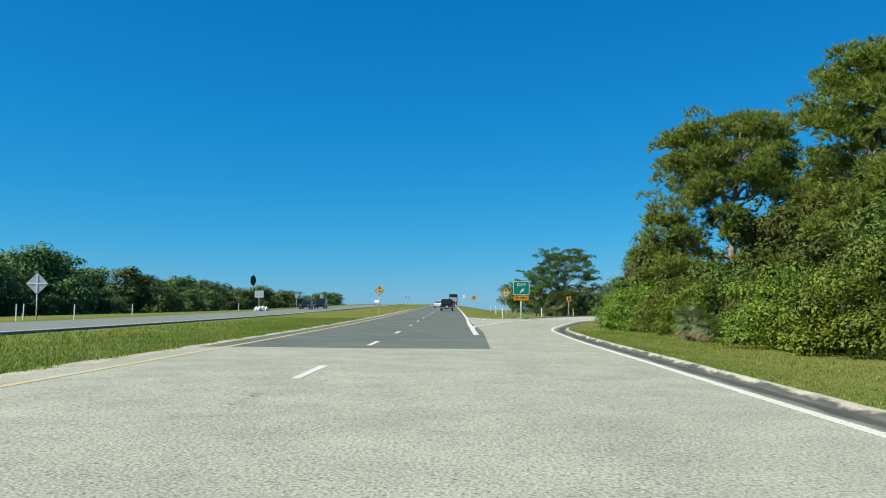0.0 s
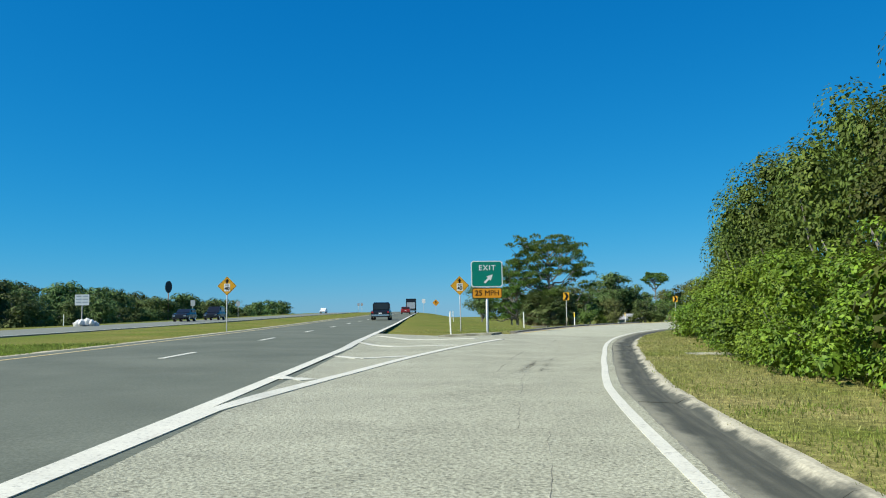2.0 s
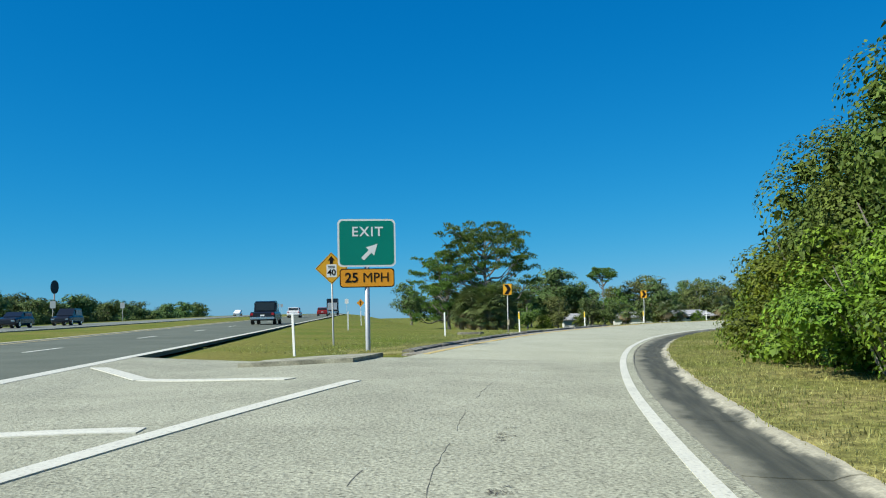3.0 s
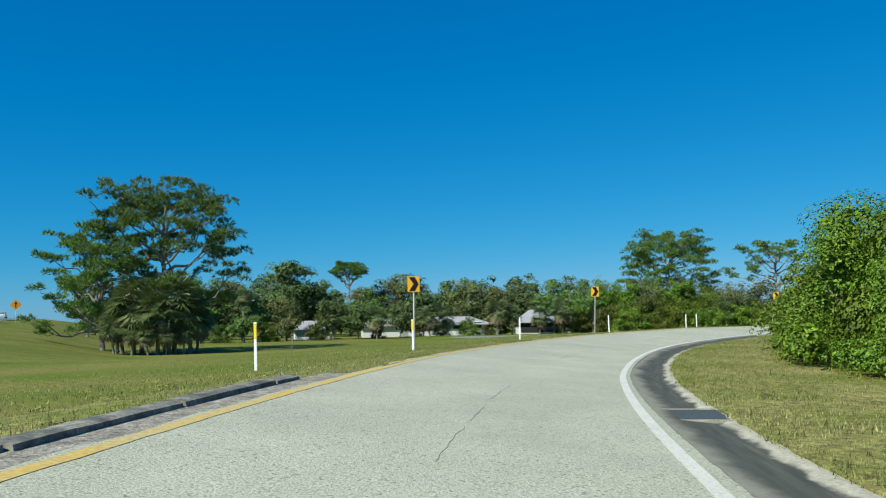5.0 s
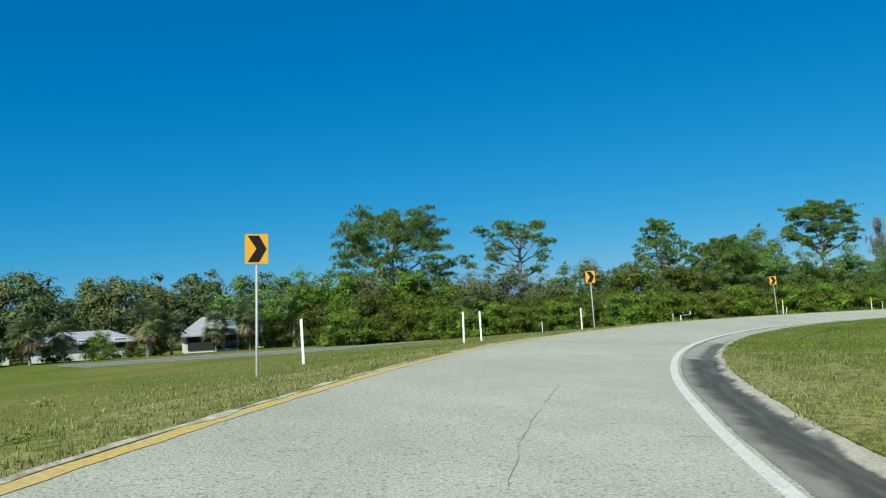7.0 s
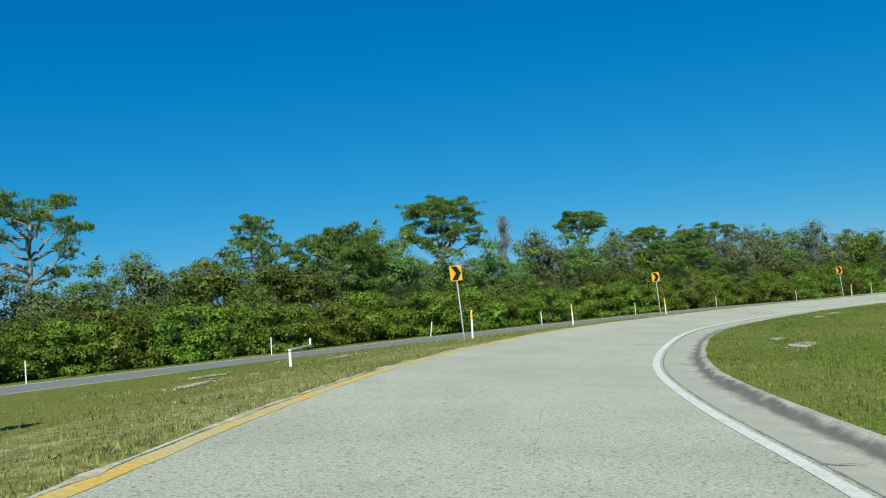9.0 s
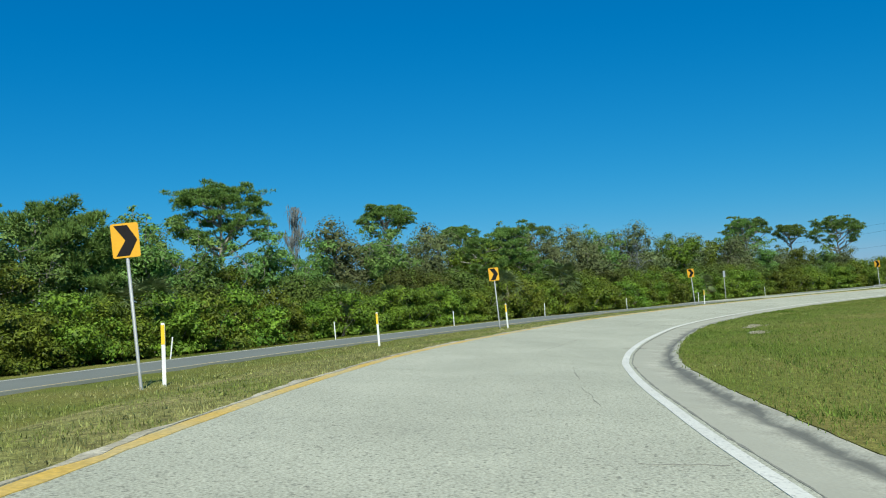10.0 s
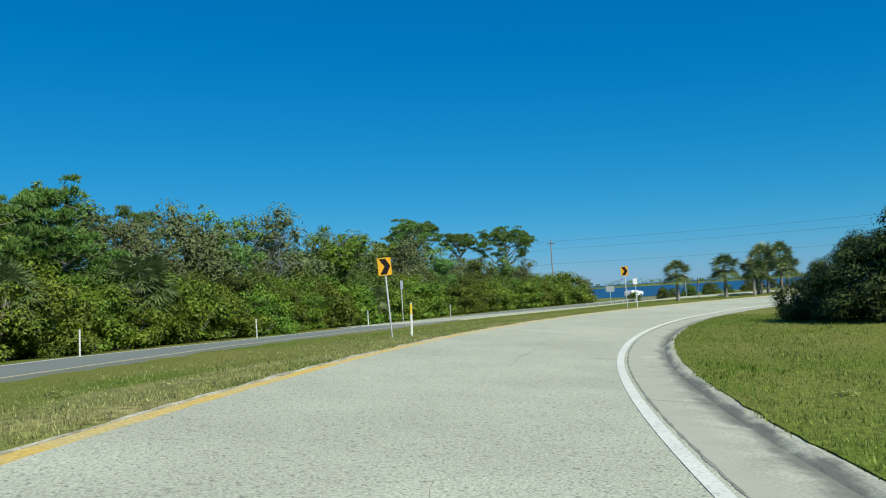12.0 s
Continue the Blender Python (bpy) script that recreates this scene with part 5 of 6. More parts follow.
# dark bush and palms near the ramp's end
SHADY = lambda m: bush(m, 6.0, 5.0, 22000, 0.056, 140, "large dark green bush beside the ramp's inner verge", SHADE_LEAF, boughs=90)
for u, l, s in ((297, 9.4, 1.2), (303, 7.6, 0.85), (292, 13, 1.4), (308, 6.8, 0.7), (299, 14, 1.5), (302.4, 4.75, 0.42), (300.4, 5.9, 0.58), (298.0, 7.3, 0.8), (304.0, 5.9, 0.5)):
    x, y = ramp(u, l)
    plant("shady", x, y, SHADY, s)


# ---- houses across the field ----
def house(x, y, w, d, wall, roof, label, yaw=0, hip=0.0, win=2, porch=False):
    root = empty("house", pose(x, y, ground_z(x, y), 0, 0, yaw), label, "house")
    bm = bmesh.new()
    box(bm, -w / 2, w / 2, -d / 2, d / 2, -0.3, wall)
    body = part("wall", bm, WALL, root, "pale painted wall")
    e = 0.5
    v = [(-w / 2 - e, -d / 2 - e, wall - 0.1), (w / 2 + e, -d / 2 - e, wall - 0.1), (w / 2 + e, d / 2 + e, wall - 0.1), (-w / 2 - e, d / 2 + e, wall - 0.1),
         (-w / 2 + hip * w - e * (hip == 0), 0, wall + roof), (w / 2 - hip * w + e * (hip == 0), 0, wall + roof)]
    v += [(a, b, c - 0.12) for a, b, c in v[:4]]
    f = [(0, 1, 5, 4), (2, 3, 4, 5), (1, 2, 5), (3, 0, 4), (0, 6, 7, 1), (1, 7, 8, 2), (2, 8, 9, 3), (3, 9, 6, 0), (6, 9, 8, 7)]
    link_mesh("roof", v, f, ROOF, root, "grey shingle roof")
    for i in range(win):
        cx = -w / 2 + w * (i + 0.5) / win
        bm = bmesh.new()
        box(bm, cx - 0.62, cx + 0.62, -d / 2 - 0.05, -d / 2 + 0.02, 0.85, 1.95)
        wdw = part("window", bm, WHITE, root, "white window frame")
        bm = bmesh.new()
        box(bm, cx - 0.52, cx + 0.52, -d / 2 - 0.065, -d / 2 - 0.04, 0.95, 1.85)
        part("pane", bm, GLASS, wdw, "dark glass pane")
    # no screen here: a thin dark panel stands in for the porch's shade
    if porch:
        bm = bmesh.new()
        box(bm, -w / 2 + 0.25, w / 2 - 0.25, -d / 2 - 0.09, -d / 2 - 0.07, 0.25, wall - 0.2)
        part("porch_screen", bm, RUBBER, root, "dark panel painted in as porch shade")
    bm = bmesh.new()
    box(bm, w / 2 - 1.5, w / 2 - 0.6, -d / 2 - 0.04, -d / 2 + 0.02, 0, 2.0)
    part("door", bm, GREY_BACK, root, "grey front door")
    return root


house(80.6, 211, 5.2, 5.2, 1.8, 1.7, "small pale house with a steep grey roof and painted porch shade", -22, 0.36, 2, True)
house(84.5, 214, 6.0, 6.0, 1.8, 0.7, "low white house with a shallow grey roof", -22, 0.2, 2)
house(69.5, 215.5, 9.5, 6.0, 1.7, 1.0, "low white house half hidden by trees", -15, 0.25, 3)
house(48.5, 216, 4.6, 4.0, 1.5, 1.0, "small white outbuilding under trees", -10, 0.3, 1)
house(93.0, 212, 7.0, 5.0, 1.9, 1.0, "white bungalow behind palms", -28, 0.25, 2)
house(60.0, 218, 7.0, 5.0, 1.7, 0.9, "white bungalow in the shade of trees", -15, 0.25, 2)


# ---- vehicles ----
def wheel(parent, x, y, r=0.36, w=0.24):
    bm = bmesh.new()
    bmesh.ops.create_cone(bm, cap_ends=True, segments=20, radius1=r, radius2=r, depth=w, matrix=pose(x, y, r, 0, 90, 0))
    t = part("tyre", bm, RUBBER, parent, "black tyre")
    bm = bmesh.new()
    bmesh.ops.create_cone(bm, cap_ends=True, segments=14, radius1=r * 0.6, radius2=r * 0.6, depth=w + 0.02, matrix=pose(x, y, r, 0, 90, 0))
    part("rim", bm, CHROME, t, "bright wheel rim")


def loft(sections):
    """A closed body from cross-sections (y, half width below, half width above, floor, belt, top)."""
    verts, faces = [], []
    for y, a, b, z0, z1, z2 in sections:
        verts += [(-a * 0.92, y, z0), (-a, y, z0 + 0.15), (-a, y, z1), (-b, y, z2), (b, y, z2), (a, y, z1), (a, y, z0 + 0.15), (a * 0.92, y, z0)]
    n = 8
    for i in range(len(sections) - 1):
        for j in range(n):
            faces.append((i * n + j, i * n + (j + 1) % n, (i + 1) * n + (j + 1) % n, (i + 1) * n + j))
    faces += [tuple(range(n)), tuple((len(sections) - 1) * n + j for j in range(n))]
    return verts, faces


def vehicle(name, x, y, yaw, paint, label, length=4.7, width=1.85, height=1.6, bed=False, category="car"):
    root = empty(name, pose(x, y, ground_z(x, y) + 0.035, 0, 0, yaw), label, category)
    h, w, L = height, width / 2, length / 2
    s = [(-L, w * 0.93, w * 0.9, 0.38, 0.75, 0.9), (-L + 0.15, w, w * 0.92, 0.3, 0.8, 0.98)]
    if bed:
        s += [(-L + 1.7, w, w * 0.94, 0.3, 0.85, 1.0)]
    else:
        s += [(-L + 0.5, w, w * 0.92, 0.3, 0.85, 1.0)]
    s += [(L - 1.5, w, w * 0.92, 0.3, 0.85, 1.02), (L - 0.15, w * 0.97, w * 0.85, 0.32, 0.75, 0.88), (L, w * 0.88, w * 0.8, 0.42, 0.62, 0.72)]
    v, f = loft(s)
    body = link_mesh("body", v, f, paint, root)
    back = -L + (1.85 if bed else 0.25)
    v, f = loft([(back, w * 0.9, w * 0.78, 0.9, 1.0, h * 0.97), (back + 0.45, w * 0.91, w * 0.79, 0.9, 1.0, h), (L - 2.3, w * 0.91, w * 0.79, 0.9, 1.0, h), (L - 1.45, w * 0.9, w * 0.85, 0.9, 1.0, 1.06)])
    cab = link_mesh("cabin", v, f, paint, root)
    bm = bmesh.new()
    box(bm, -w * 0.74, w * 0.74, back - 0.02, back + 0.05, 1.1, h * 0.93, 0.02)
    part("rear_window", bm, GLASS, cab, "dark rear window")
    for sgn in (-1, 1):
        bm = bmesh.new()
        box(bm, sgn * w * 0.86 - 0.05, sgn * w * 0.86 + 0.05, back + 0.35, L - 2.35, 1.1, h * 0.93, 0.02)
        part("side_window", bm, GLASS, cab, "dark side window")
        bm = bmesh.new()
        box(bm, sgn * w * 0.82 - 0.1, sgn * w * 0.82 + 0.1, -L - 0.015, -L + 0.05, 0.72, 0.9, 0.01)
        part("tail_light", bm, LAMP_RED, body, "red tail light")
        bm = bmesh.new()
        box(bm, sgn * w * 0.7 - 0.16, sgn * w * 0.7 + 0.16, L - 0.08, L + 0.012, 0.6, 0.72, 0.01)
        part("headlight", bm, CHROME, body, "clear headlight")
    bm = bmesh.new()
    box(bm, -w * 0.95, w * 0.95, -L - 0.09, -L + 0.06, 0.4, 0.58, 0.03)
    part("bumper", bm, CHROME if bed else paint, root, "rear bumper")
    bm = bmesh.new()
    box(bm, -0.16, 0.16, -L - 0.02, -L + 0.02, 0.64, 0.76)
    part("number_plate", bm, WHITE, root, "blank white plate")
    for sx in (-w + 0.13, w - 0.13):
        for sy in (-L + 0.95, L - 0.95):
            wheel(root, sx, sy)
    return root


vehicle("pickup_truck", 0.9, 134, -1, CAR_BLACK, "dark blue-black pickup truck on the highway lane", 5.6, 1.98, 1.88, True, "truck")
vehicle("car", -23.2, 146, 180, CAR_BLACK, "dark car on the opposite carriageway", 4.6, 1.85, 1.5)
vehicle("suv", -22.4, 158, 180, CAR_BLACK, "dark sport utility car on the opposite carriageway", 4.9, 1.95, 1.8)
vehicle("car", -0.6, 190, -1, CAR_WHITE, "white car far along the highway", 4.6, 1.85, 1.5)
vehicle("car", 0.9, 330, -1, CAR_WHITE, "white car far along the highway", 4.6, 1.85, 1.5)
vehicle("car", -22, 290, 180, CAR_WHITE, "white car far on the opposite carriageway", 4.6, 1.85, 1.5)
vehicle("car", 2.6, 216, -1, CAR_RED, "dark red car far along the highway", 4.6, 1.85, 1.5)


def box_truck(x, y):
    root = empty("box_truck", pose(x, y, ground_z(x, y) + 0.035, 0, 0, -1), "dark box truck far along the highway", "truck")
    bm = bmesh.new()
    box(bm, -1.2, 1.2, -4.2, 2.0, 0.9, 3.5, 0.06)
    part("cargo_box", bm, CAR_BLACK, root, "dark cargo box")
    bm = bmesh.new()
    box(bm, -1.05, 1.05, 2.05, 4.0, 0.5, 2.5, 0.15)
    part("cab", bm, CAR_WHITE, root)
    bm = bmesh.new()
    box(bm, -1.0, 1.0, -4.24, -4.19, 1.1, 2.6, 0.02)
    part("rear_door", bm, GREY_BACK, root, "grey rear door")
    bm = bmesh.new()
    box(bm, -1.1, 1.1, -4.3, -4.1, 0.5, 0.75, 0.02)
    part("bumper", bm, CHROME, root)
    for sx in (-1.0, 1.0):
        for sy in (-3.0, 2.9):
            wheel(root, sx, sy, 0.48, 0.3)


box_truck(3.6, 252)


# ---- other roadside things ----
def back_of_diamond(x, y):
    root = empty("diamond_sign", facing(x, y, 4), "grey bare back of a diamond sign on a post", "road sign")
    pole(root, 2.5, 0.035)
    d, c = 0.75, 2.55
    p = part("panel", outline([(0, c + d), (-d, c), (0, c - d), (d, c)], 0.0, 0.005), GREY_BACK, root)
    for ang in (0, 90):
        bm = bmesh.new()
        box(bm, -0.62, 0.62, -0.03, -0.004, c - 0.03, c + 0.03) if ang == 0 else box(bm, -0.03, 0.03, -0.034, -0.004, c - 0.62, c + 0.62)
        part("brace", bm, WHITE, p, "pale brace strip")


back_of_diamond(-27.4, 57.5)


def service_sign(x, y):
    root = empty("service_sign", facing(x, y, 8), "white sign with lines of small words on a post", "road sign")
    pole(root, 2.9, 0.04)
    p = part("panel", shifted(plate(1.25, 1.0, 0.005, 0.05), 0, 2.45), WHITE, root)
    for i in range(3):
        for a, b in ((-0.52, -0.06), (0.04, 0.5)):
            bm = bmesh.new()
            box(bm, a, b, -0.004, -0.001, 2.72 - i * 0.28, 2.84 - i * 0.28)
            part("word_bar", bm, GREY_BACK, p, "illegible words as bars")


service_sign(-26.3, 122.5)


def rubble(x, y):
    root = empty("rubble_pile", pose(x, y, ground_z(x, y)), "pile of pale rubble at a sign's foot", "rubble")
    rng = np.random.default_rng(7)
    for i in range(16):
        bm = bmesh.new()
        bmesh.ops.create_icosphere(bm, subdivisions=1, radius=rng.uniform(0.18, 0.4))
        for v in bm.verts:
            v.co *= rng.uniform(0.75, 1.2)
        ob = part("stone", bm, WALL, root)
        ob.location = (rng.normal() * 0.7, rng.normal() * 0.4, rng.uniform(0.05, 0.4) if i > 6 else 0.1)


rubble(-25.6, 122.2)


def oval_sign(x, y):
    root = empty("oval_billboard", pose(x, y, ground_z(x, y), 0, 0, 28), "dark oval advertising sign high on a pole", "billboard")
    pole(root, 11.4, 0.16, WOOD)
    bm = bmesh.new()
    bmesh.ops.create_cone(bm, cap_ends=True, segments=28, radius1=1.5, radius2=1.5, depth=0.5, matrix=Matrix.LocRotScale((0, 0, 10.9), Euler((radians(90), 0, 0)), (0.55, 1, 1)))
    part("panel", bm, CAR_BLACK, root, "dark oval panel")


oval_sign(-57.3, 258)


def small_sign(x, y, w, h, top, mat, label, yaw=0):
    root = empty("road_sign", facing(x, y, yaw), label, "road sign")
    pole(root, top, 0.035)
    part("panel", shifted(plate(w, h, 0.005, 0.04), 0, top - h / 2 + 0.05), mat, root)
    return root


def arrow_diamond(x, y):
    root = empty("merge_sign", facing(x, y, 2), "orange diamond sign with a black arrow", "road sign")
    pole(root, 3.2, 0.035)
    d, c = 0.85, 3.0
    p = part("panel", outline([(0, c + d), (-d, c), (0, c - d), (d, c)], 0.0, 0.005), ORANGE, root)
    part("arrow", outline([(0, c + 0.5), (-0.25, c + 0.1), (-0.08, c + 0.1), (-0.08, c - 0.5), (0.08, c - 0.5), (0.08, c + 0.1), (0.25, c + 0.1)], -0.004), BLACK, p, "black arrow")


arrow_diamond(9.6, 250)
small_sign(6.6, 248, 0.8, 1.0, 3.6, WHITE, "white speed sign far along the highway")
for x, y in ((-30.5, 62.0), (-29.5, 59.0), (-27.0, 62.5), (-32.0, 88.0), (-31, 130), (7.6, 118), (8.6, 135), (9.3, 160)):
    copy_thing(ones[0], facing(x, y, 0, 0, random.uniform(-3, 3)))
for x, y in ((-30, 176), (-29, 205), (-12.5, 300), (-11.5, 300)):
    small_sign(x, y, 0.7, 0.9, 2.9, GREY_BACK, "grey sign seen from behind on a thin post")


def barrier(x, y):
    root = empty("broken_barrier", facing(x, y, -72), "broken white wooden barrier lying along the verge", "barrier")
    bm = bmesh.new()
    box(bm, -0.032, 0.032, -0.032, 0.032, -0.2, 0.38, 0.012)
    part("upright", bm, WHITE_POST, root)
    bm = bmesh.new()
    box(bm, -0.03, 0.03, -0.05, 2.6, 0.38, 0.44, 0.012)
    b = part("rail", bm, WHITE_POST, root, "sagging white rail")
    bm = bmesh.new()
    box(bm, -0.026, 0.026, 2.5, 2.56, 0.4, 0.62, 0.01)
    part("broken_end", bm, WHITE_POST, root, "splintered white end")


barrier(89.0, 161.5)


def slab(name, u, l, w, d, mat, label, lift=0.05):
    x, y = ramp(u, l)
    yaw = math.degrees(float(np.interp(u, U, HEAD))) - 90
    root = empty(name, pose(x, y, ground_z(x, y), 0, 0, yaw), label, name.replace("_", " "))
    bm = bmesh.new()
    box(bm, -w / 2, w / 2, -d / 2, d / 2, -0.12, lift, 0.015)
    part("slab", bm, mat, root)
    return root


slab("manhole_slab", 107.2, 2.7, 1.5, 1.0, KERB, "pale concrete drain slab set in the grass", 0.06)
inlet = slab("drain_inlet", 155.0, 0.46, 0.86, 1.25, IRON, "dark iron-grated drain inlet across the gutter", 0.012)
for y0, y1 in ((-0.68, -0.6), (0.6, 0.68)):
    bm = bmesh.new()
    box(bm, -0.5, 0.5, y0, y1, -0.1, 0.03, 0.012)
    part("rim", bm, KERB, inlet, "pale concrete rim")
for i in range(9):
    bm = bmesh.new()
    box(bm, -0.38, 0.38, -0.55 + i * 0.13, -0.50 + i * 0.13, 0.014, 0.026)
    part("bar", bm, IRON, inlet, "iron grate bar")
slab("culvert_end", 146.5, -10.4, 1.3, 0.6, KERB_DIRTY, "dark weathered concrete culvert end in the grass", 0.1)
slab("post_footing", 149.5, -9.0, 0.9, 0.36, KERB, "pale concrete footing beside the sign post", 0.025)


def stake(x, y, h, mat, label, w=0.05):
    root = empty("marker_stake", facing(x, y, -15, 0, 3), label, "marker")
    bm = bmesh.new()
    box(bm, -w, w, -0.02, 0.02, h * 0.55, h, 0.008)
    part("tag", bm, mat, root)
    bm = bmesh.new()
    box(bm, -w * 0.4, w * 0.4, 0.0, 0.04, -0.2, h * 0.9, 0.006)
    part("stake", bm, WOOD, root)


stake(16.56, 110.6, 0.72, SAND, "tan utility marker on a stake beside the chevron", 0.06)
stake(27.0, 131.0, 0.7, WOOD, "short grey wooden stake in the grass", 0.03)


# ---- the ramp's end and the shore ----
sheet("shore_road", along(318, 378, lambda u: -29 + (u - 318) * 0.05, lambda u: -22.5 + (u - 318) * 0.06, 3, 2.0), ASPHALT_PALE, 0.03, label="pale road along the shore", category="road")
rail = empty("guard_rail", Matrix(), "low pale steel guard rail beside the shore road", "guard rail")
for i in range(5):
    u = 337 + i * 1.6
    x, y = ramp(u, -21.5)
    bm = bmesh.new()
    box(bm, x - 0.04, x + 0.04, y - 0.04, y + 0.04, ground_z(x, y) - 0.2, ground_z(x, y) + 0.32)
    part("post", bm, STEEL, rail)
    if i < 4:
        x2, y2 = ramp(u + 1.6, -21.5)
        v, f = [], []
        tube(v, f, [(x, y, ground_z(x, y) + 0.29), (x2, y2, ground_z(x2, y2) + 0.29)], [0.035, 0.035], 6)
        link_mesh("beam", v, f, STEEL, rail)
SHORE_PALM = lambda m: fan_palm(m, 2.75, 60, 51, "round-headed cabbage palm on the verge near the bay", 0, 0.92)
for x, y, s in ((190.4, 110.0, 0.92), (191.6, 104.3, 1.02)):
    plant("shorepalm", x, y, SHORE_PALM, s)
for x, y, s in ((193.4, 100.0, 0.95), (195.0, 98.4, 0.9), (197.9, 95.9, 1.35), (196.7, 94.4, 1.4), (199.5, 94.0, 1.45), (193.0, 96.6, 1.0)):
    plant("shorepalm", x, y, None, 0.95, None, s)
for x in np.arange(205, 232, 1.5):
    plant("woodmid%d" % random.choice((0, 2)), x, 104 - (x - 206) * 1.4 + random.uniform(-1.5, 1.5), None, random.uniform(0.2, 0.34))
for x, y, w, h, top, mat, label in ((211.6, 102.7, 0.5, 0.65, 2.6, WHITE, "white sign beside the shore road"), (217.4, 103.0, 1.0, 0.7, 2.0, GREY_BACK, "pale blue-grey sign beside the shore road"), (208.8, 97.9, 0.45, 0.6, 2.4, WHITE, "small white sign beside the shore road")):
    small_sign(x, y, w, h, top, mat, label, -118)
small_sign(193.4, 134.3, 0.6, 0.75, 3.4, GREY_BACK, "grey sign seen edge-on beside the side road", -35)
stake(191.2, 107.4, 1.9, WOOD, "brown wooden post on the verge", 0.12)
vehicle("car", 247.0, 84.0, -150, CAR_WHITE, "white car beyond the shore road", 3.6, 1.5, 1.2)


def utility_pole(x, y, h):
    root = empty("utility_pole", pose(x, y, ground_z(x, y), 0, 0, 30), "grey wooden utility pole with a crossarm", "utility pole")
    v, f = [], []
    tube(v, f, [(0, 0, -1), (0, 0, h)], [0.22, 0.15], 8)
    link_mesh("shaft", v, f, WOOD, root)
    bm = bmesh.new()
    box(bm, -1.3, 1.3, -0.08, 0.08, h - 1.3, h - 1.1)
    part("crossarm", bm, WOOD, root)
    for a in (-1.15, 0.0, 1.15):
        bm = bmesh.new()
        bmesh.ops.create_cone(bm, cap_ends=True, segments=8, radius1=0.07, radius2=0.05, depth=0.25, matrix=Matrix.Translation((a, 0, h - 0.98)))
        part("insulator", bm, GREY_BACK, root)
    return root


def wire(a, b, sag):
    v, f = [], []
    pts = [tuple(Vector(a).lerp(Vector(b), k / 12) - Vector((0, 0, 4 * sag * k / 12 * (1 - k / 12)))) for k in range(13)]
    tube(v, f, pts, [0.022] * 13, 4)
    tagged(link_mesh("power_line", v, f, BLACK), "thin dark overhead power line", "cable")


utility_pole(349, 54.6, 20.5)
utility_pole(343.5, 46.0, 2.3 - ground_z(343.5, 46.0))
for dz in (0, 2.2, 6.5):
    wire((349, 54.6, 13.8 - dz), (250, -60, 15.5 - dz), 1.2)
    wire((349, 54.6, 13.8 - dz), (420, 128, 13.5 - dz), 1.2)


def far_shore():
    """The wooded land across the bay: a low bank under a broken line of tree tops."""
    rng = np.random.default_rng(9)
    mid, way, side = np.array([260 + 565.0, 60 - 343.0]), np.array([0.857, -0.515]), np.array([0.515, 0.857])
    verts, faces = [], []
    for i, a in enumerate(np.linspace(-1, 1, 121)):
        c = mid + a * side * 800
        rise = 1.1 + 0.7 * noise.noise((a * 14, 0, 0))
        for off, z in ((-14, -3.1), (-10, -2.6 + 0.4 * rise), (20, -2.6 + rise), (60, -3.1)):
            x, y = c + off * way
            verts.append((float(x), float(y), z))
        if i:
            faces += [((i - 1) * 4 + j, (i - 1) * 4 + j + 1, i * 4 + j + 1, i * 4 + j) for j in range(3)]
    land_ob = link_mesh("far_bank", verts, faces, TURF)
    tagged(land_ob, "low green bank across the bay", "shore", kind="structure")
    n = 2600
    a = rng.uniform(-1.0, 1.0, n)
    p = mid[None] + a[:, None] * side * 800 + rng.uniform(-6, 18, (n, 1)) * way
    tall = 2.2 + 4.0 * np.abs(np.sin(a * 23) * np.sin(a * 9 + 1)) + 1.8 * (rng.random(n) < 0.08)
    cs = np.column_stack([p, -2.2 + rng.random(n) * tall])
    tagged(polys("far_shore", leaf_quads(rng, cs, np.full((n, 3), 2.6) * (1, 1, 0.4), 15000, 0.9), 3, FAR_LEAF), "dark green wooded shore across the bay", "shore", kind="stuff")


far_shore()


# ---- ground detail: bare patches, litter and grass ----
def patch(x, y, w, d, yaw, mat, label, name="bare_patch", lift=0.02):
    rng = np.random.default_rng(int(abs(x * 31 + y * 7)))
    rows = []
    c, s = math.cos(radians(yaw)), math.sin(radians(yaw))
    for i in range(9):
        k = -1 + 2 * i / 8
        half = d / 2 * math.sqrt(max(0.02, 1 - k * k)) * rng.uniform(0.5, 1.1)
        o = rng.normal() * 0.08 * d
        rows.append([(x + k * w / 2 * c - (o + q * half) * s, y + k * w / 2 * s + (o + q * half) * c) for q in (-1, -0.4, 0.4, 1)])
    sheet(name, rows, mat, lift, 0.03, label, "ground")


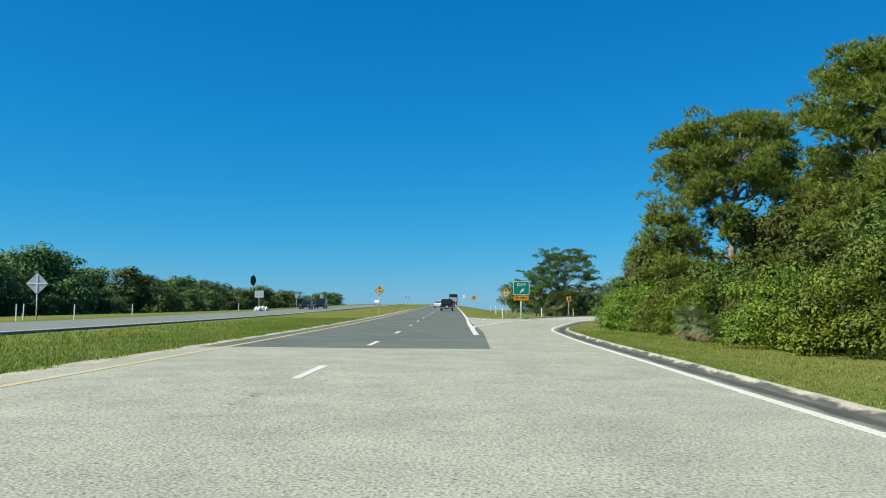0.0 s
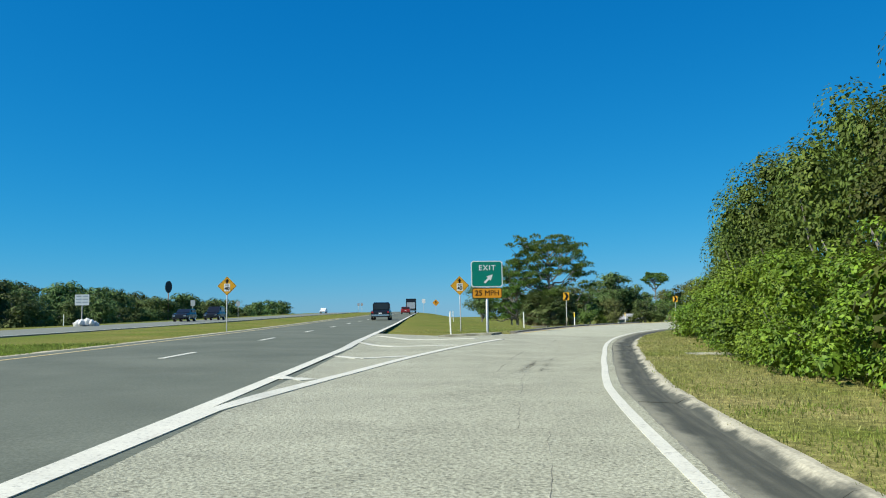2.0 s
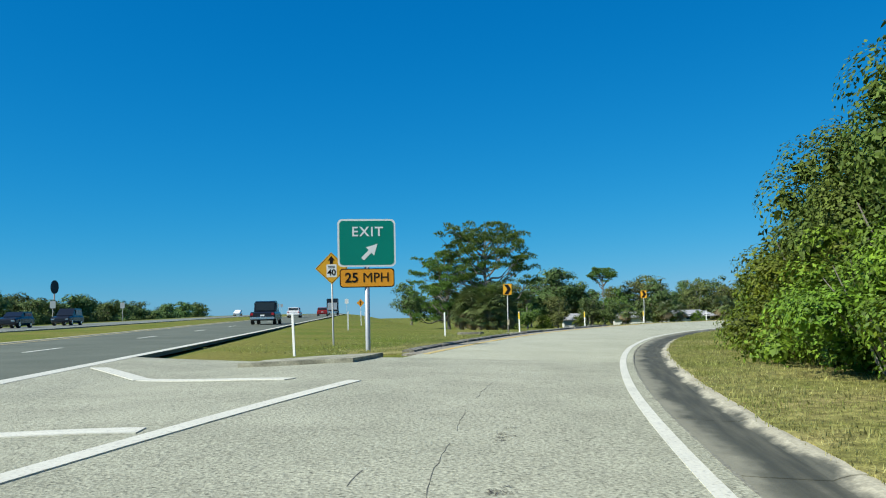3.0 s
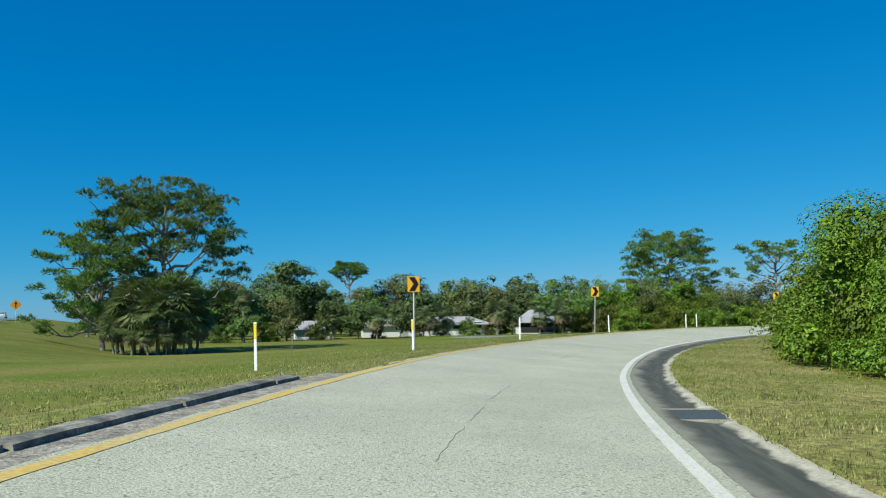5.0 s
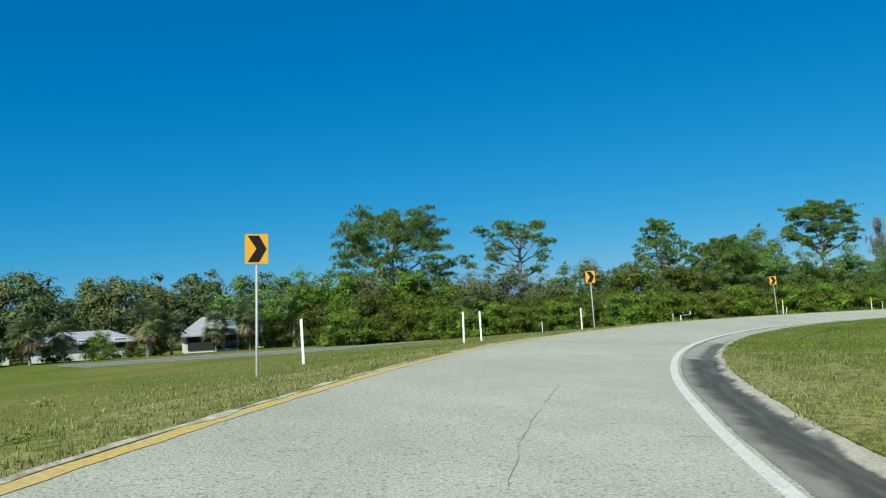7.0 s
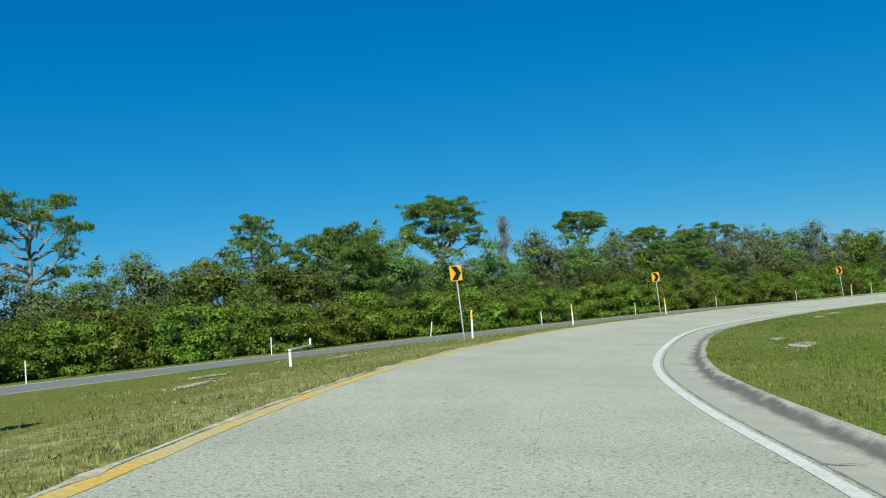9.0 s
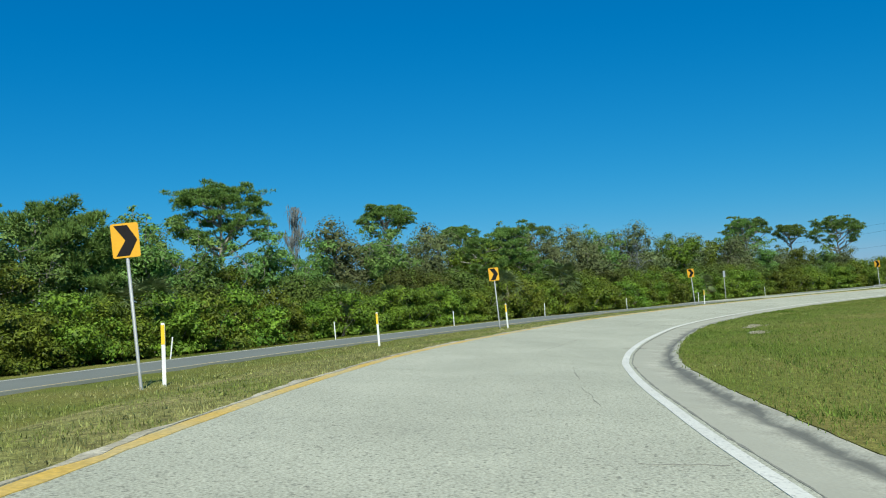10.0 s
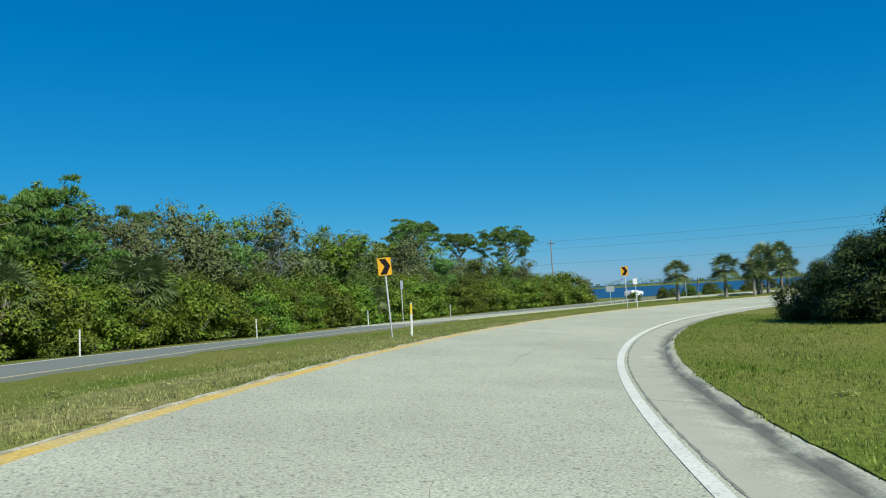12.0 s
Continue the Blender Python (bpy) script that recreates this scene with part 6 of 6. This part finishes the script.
def soil():
    """Sandy soil thrown up in patches through the turf: small clods and crumbs."""
    rng = np.random.default_rng(21)
    c, r = [], []
    for u, l, w, d in ((228, -9.3, 2.2, 0.6), (231, -10.8, 1.6, 0.5), (236, -9.8, 1.8, 0.5), (216, -7.2, 1.2, 0.4), (239, 2.7, 1.2, 0.4), (237.6, 2.0, 0.8, 0.3), (235, 3.0, 1.8, 0.7), (231, 2.2, 0.8, 0.3),
                       (257.2, 1.6, 0.9, 0.5), (258, 2.1, 1.0, 0.6), (258.6, 2.7, 0.8, 0.5), (264, 2.7, 1.4, 0.6), (254, 3.1, 0.8, 0.3), (272.5, 2.9, 1.0, 0.3), (62, 2.0, 1.0, 0.3), (150, 2.2, 0.8, 0.3)):
        if w < 1.1:
            continue
        patch(*ramp(u, l), w * 0.9, d * 0.6, math.degrees(float(np.interp(u, U, HEAD))) + rng.uniform(-15, 15), SAND, "bare pale sandy patch in the turf", "bare_patch", 0.03 if l > 0 else 0.02)
        for i in range(12):
            x, y = ramp(u + rng.normal() * w * 0.4, l + rng.normal() * d * 0.4)
            s = rng.uniform(0.05, 0.16)
            c.append((x, y, ground_z(x, y) + 0.03))
            r.append((s * 1.6, s * 1.6, s * 0.12))
    for u, l in ((259.2, 2.95), (264.6, 2.8), (235.4, 3.2)):
        x, y = ramp(u, l)
        for i in range(14):
            c.append((x + rng.normal() * 0.12, y + rng.normal() * 0.12, ground_z(x, y) + 0.04))
            r.append((0.14, 0.14, 0.05))
    polys("bare_soil", leaf_quads(rng, np.array(c), np.array(r), 6000, 0.02, 1.6), 3, SAND)
    tagged(bpy.data.objects["bare_soil"], "pale sandy soil crumbs thrown up through the turf", "soil", kind="stuff")


soil()


def scuffs():
    """Dark rubber and tar crumbs rubbed into the pale paving."""
    rng = np.random.default_rng(22)
    c, r = [], []
    for u, l, n in ((101.5, -1.9, 9), (102.4, -1.88, 9), (103.4, -1.85, 5), (101.2, -1.5, 6), (103, -1.5, 5), (105, -1.52, 5), (108.5, -1.62, 5), (51.0, -7.0, 6), (112, -1.7, 3)):
        for i in range(n * 4):
            x, y = ramp(u + rng.normal() * 0.55, l + rng.normal() * 0.045)
            c.append((x, y, ground_z(x, y) + 0.035))
            r.append((0.05, 0.05, 0.002))
    polys("tar_crumbs", leaf_quads(rng, np.array(c), np.array(r), 3800, 0.012, 30.0), 3, RUBBED)
    tagged(bpy.data.objects["tar_crumbs"], "dark tar and rubber crumbs on the paving", "tar", kind="stuff")


scuffs()
sheet("sandy_edge", along(160, 372, lambda u: -5.11 - 0.08 * noise.noise((u * 0.35, 0, 0)) - 0.12 * noise.noise((u * 1.3, 5, 0)), lambda u: -5.05 + 0.17 * max(0.0, noise.noise((u * 0.7, 9, 0)) + 0.3 * noise.noise((u * 3.1, 2, 0))), 2, 0.3), SAND, 0.041, 0.05, "sandy crumbling edge of the ramp paving", "ground")
sheet("sandy_edge", [[(hw(y) - 7.25 - 0.2 * noise.noise((y * 0.25, 2, 0)), y), (hw(y) - 6.75, y)] for y in np.arange(-30, 160, 0.8)], SAND, 0.024, 0.05, "sandy edge of the highway median", "ground")


def grass():
    """Mown tufts over the verges that pass close, thinning away from the paving."""
    rng = np.random.default_rng(4)
    n = 330000
    u = rng.uniform(46, 310, n)
    right = rng.random(n) < 0.55
    d = rng.exponential(1.9, n)
    edge = np.interp(u, (50, 62, 85, 105, 145, 160, 180, 212, 230, 248, 266, 300), (0.6, 0.62, 0.72, 0.9, 0.98, 0.92, 0.93, 0.78, 0.84, 0.92, 0.95, 0.95))
    ragged_in = 0.06 * np.sin(u * 2.3) * np.sin(u * 0.71)
    l = np.where(right, edge - 0.03 + ragged_in + d, np.where(u < 158, -5.9, -5.2) - d)
    keep = (d < 8) & ~((~right) & (u < 126)) & ~(right & (d > 5) & (u < 190))
    u, l, d = u[keep], l[keep], d[keep]
    x, y = ramp(u, l)
    wide = np.where(l < 0, 99.0, np.interp(u, (78, 104, 188, 206), (1.7, 3.8, 3.8, 1.7)))
    z = land(x, y) + np.where(l < 0, 0.01, np.interp(d / wide, (0, 0.25, 0.5, 0.75, 1.0, 1.05), (0.062, 0.056, 0.033, 0.012, 0.01, 0.0)))
    m = len(x)
    tuft = np.array([noise.noise((a * 0.9, b * 0.9, 1)) for a, b in zip(x, y)])
    big = (0.75 + 0.5 * np.clip(tuft + 0.2, 0, 1)) * (0.7 + 1.0 * rng.random(m) ** 3)
    out = []
    for _ in range(2):
        a = rng.uniform(0, 6.28, m)
        ln = rng.uniform(0.025, 0.06, m) * big * np.where(l < 0, 0.72, 0.82)
        ox, oy = rng.normal(size=m) * 0.05, rng.normal(size=m) * 0.05
        base = np.stack([x + ox, y + oy, z - 0.015], 1)
        side = np.stack([np.cos(a), np.sin(a), 0 * a], 1) * 0.0085 * big[:, None]
        bend = rng.normal(size=m) * 0.9
        tip = base + np.stack([-np.sin(a) * ln * bend, np.cos(a) * ln * bend, ln + 0.02], 1)
        out.append(np.stack([base - side, base + side, tip], 1))
    green = (l > 0) & ((u > 199 + 6 * tuft) | (u < 92 + 8 * tuft))
    tagged(polys("verge_grass", np.concatenate([o[~green] for o in out]), 3, BLADE), "short straw-coloured and green grass along the verges", "grass", kind="stuff")
    tagged(polys("verge_grass", np.concatenate([o[green] for o in out]), 3, BLADE_GREEN), "short green mown grass along the gutter", "grass", kind="stuff")


grass()


def median_grass():
    """Rough tufts on the highway median beside the carriageway."""
    rng = np.random.default_rng(14)
    n = 42000
    y = 6 + 70 * rng.random(n) ** 1.4
    d = rng.exponential(2.6, n)
    x = hw(y) - 7.2 - d + 0.15 * np.sin(y * 1.7)
    x, y = x[d < 9.5], y[d < 9.5]
    z = land(x, y)
    m = len(x)
    out = []
    for _ in range(2):
        a, bend = rng.uniform(0, 6.28, m), rng.normal(size=m) * 0.8
        ln = rng.uniform(0.04, 0.11, m)
        base = np.stack([x + rng.normal(size=m) * 0.06, y + rng.normal(size=m) * 0.06, z - 0.02], 1)
        side = np.stack([np.cos(a), np.sin(a), 0 * a], 1) * 0.022
        tip = base + np.stack([-np.sin(a) * ln * bend, np.cos(a) * ln * bend, ln + 0.02], 1)
        out.append(np.stack([base - side, base + side, tip], 1))
    tagged(polys("median_grass", np.concatenate(out), 3, BLADE_GREEN), "rough green grass on the highway median", "grass", kind="stuff")


median_grass()


def weeds():
    rng = np.random.default_rng(12)
    c, r = [], []
    for i in range(160):
        u = rng.uniform(60, 300)
        l = 0.95 + rng.exponential(1.4) if rng.random() < 0.4 else (-6.1 if u < 160 else -5.5) - rng.exponential(1.6)
        if u < 126 and l < 0:
            continue
        x, y = ramp(u, l)
        c.append((x, y, ground_z(x, y) + 0.02))
        s = rng.uniform(0.06, 0.2)
        r.append((s, s, s * 0.45))
    polys("verge_weeds", leaf_quads(rng, np.array(c), np.array(r), 9000, 0.035, 1.2), 3, BLADE)
    tagged(bpy.data.objects["verge_weeds"], "low green weeds in the verge grass", "weeds", kind="stuff")


weeds()
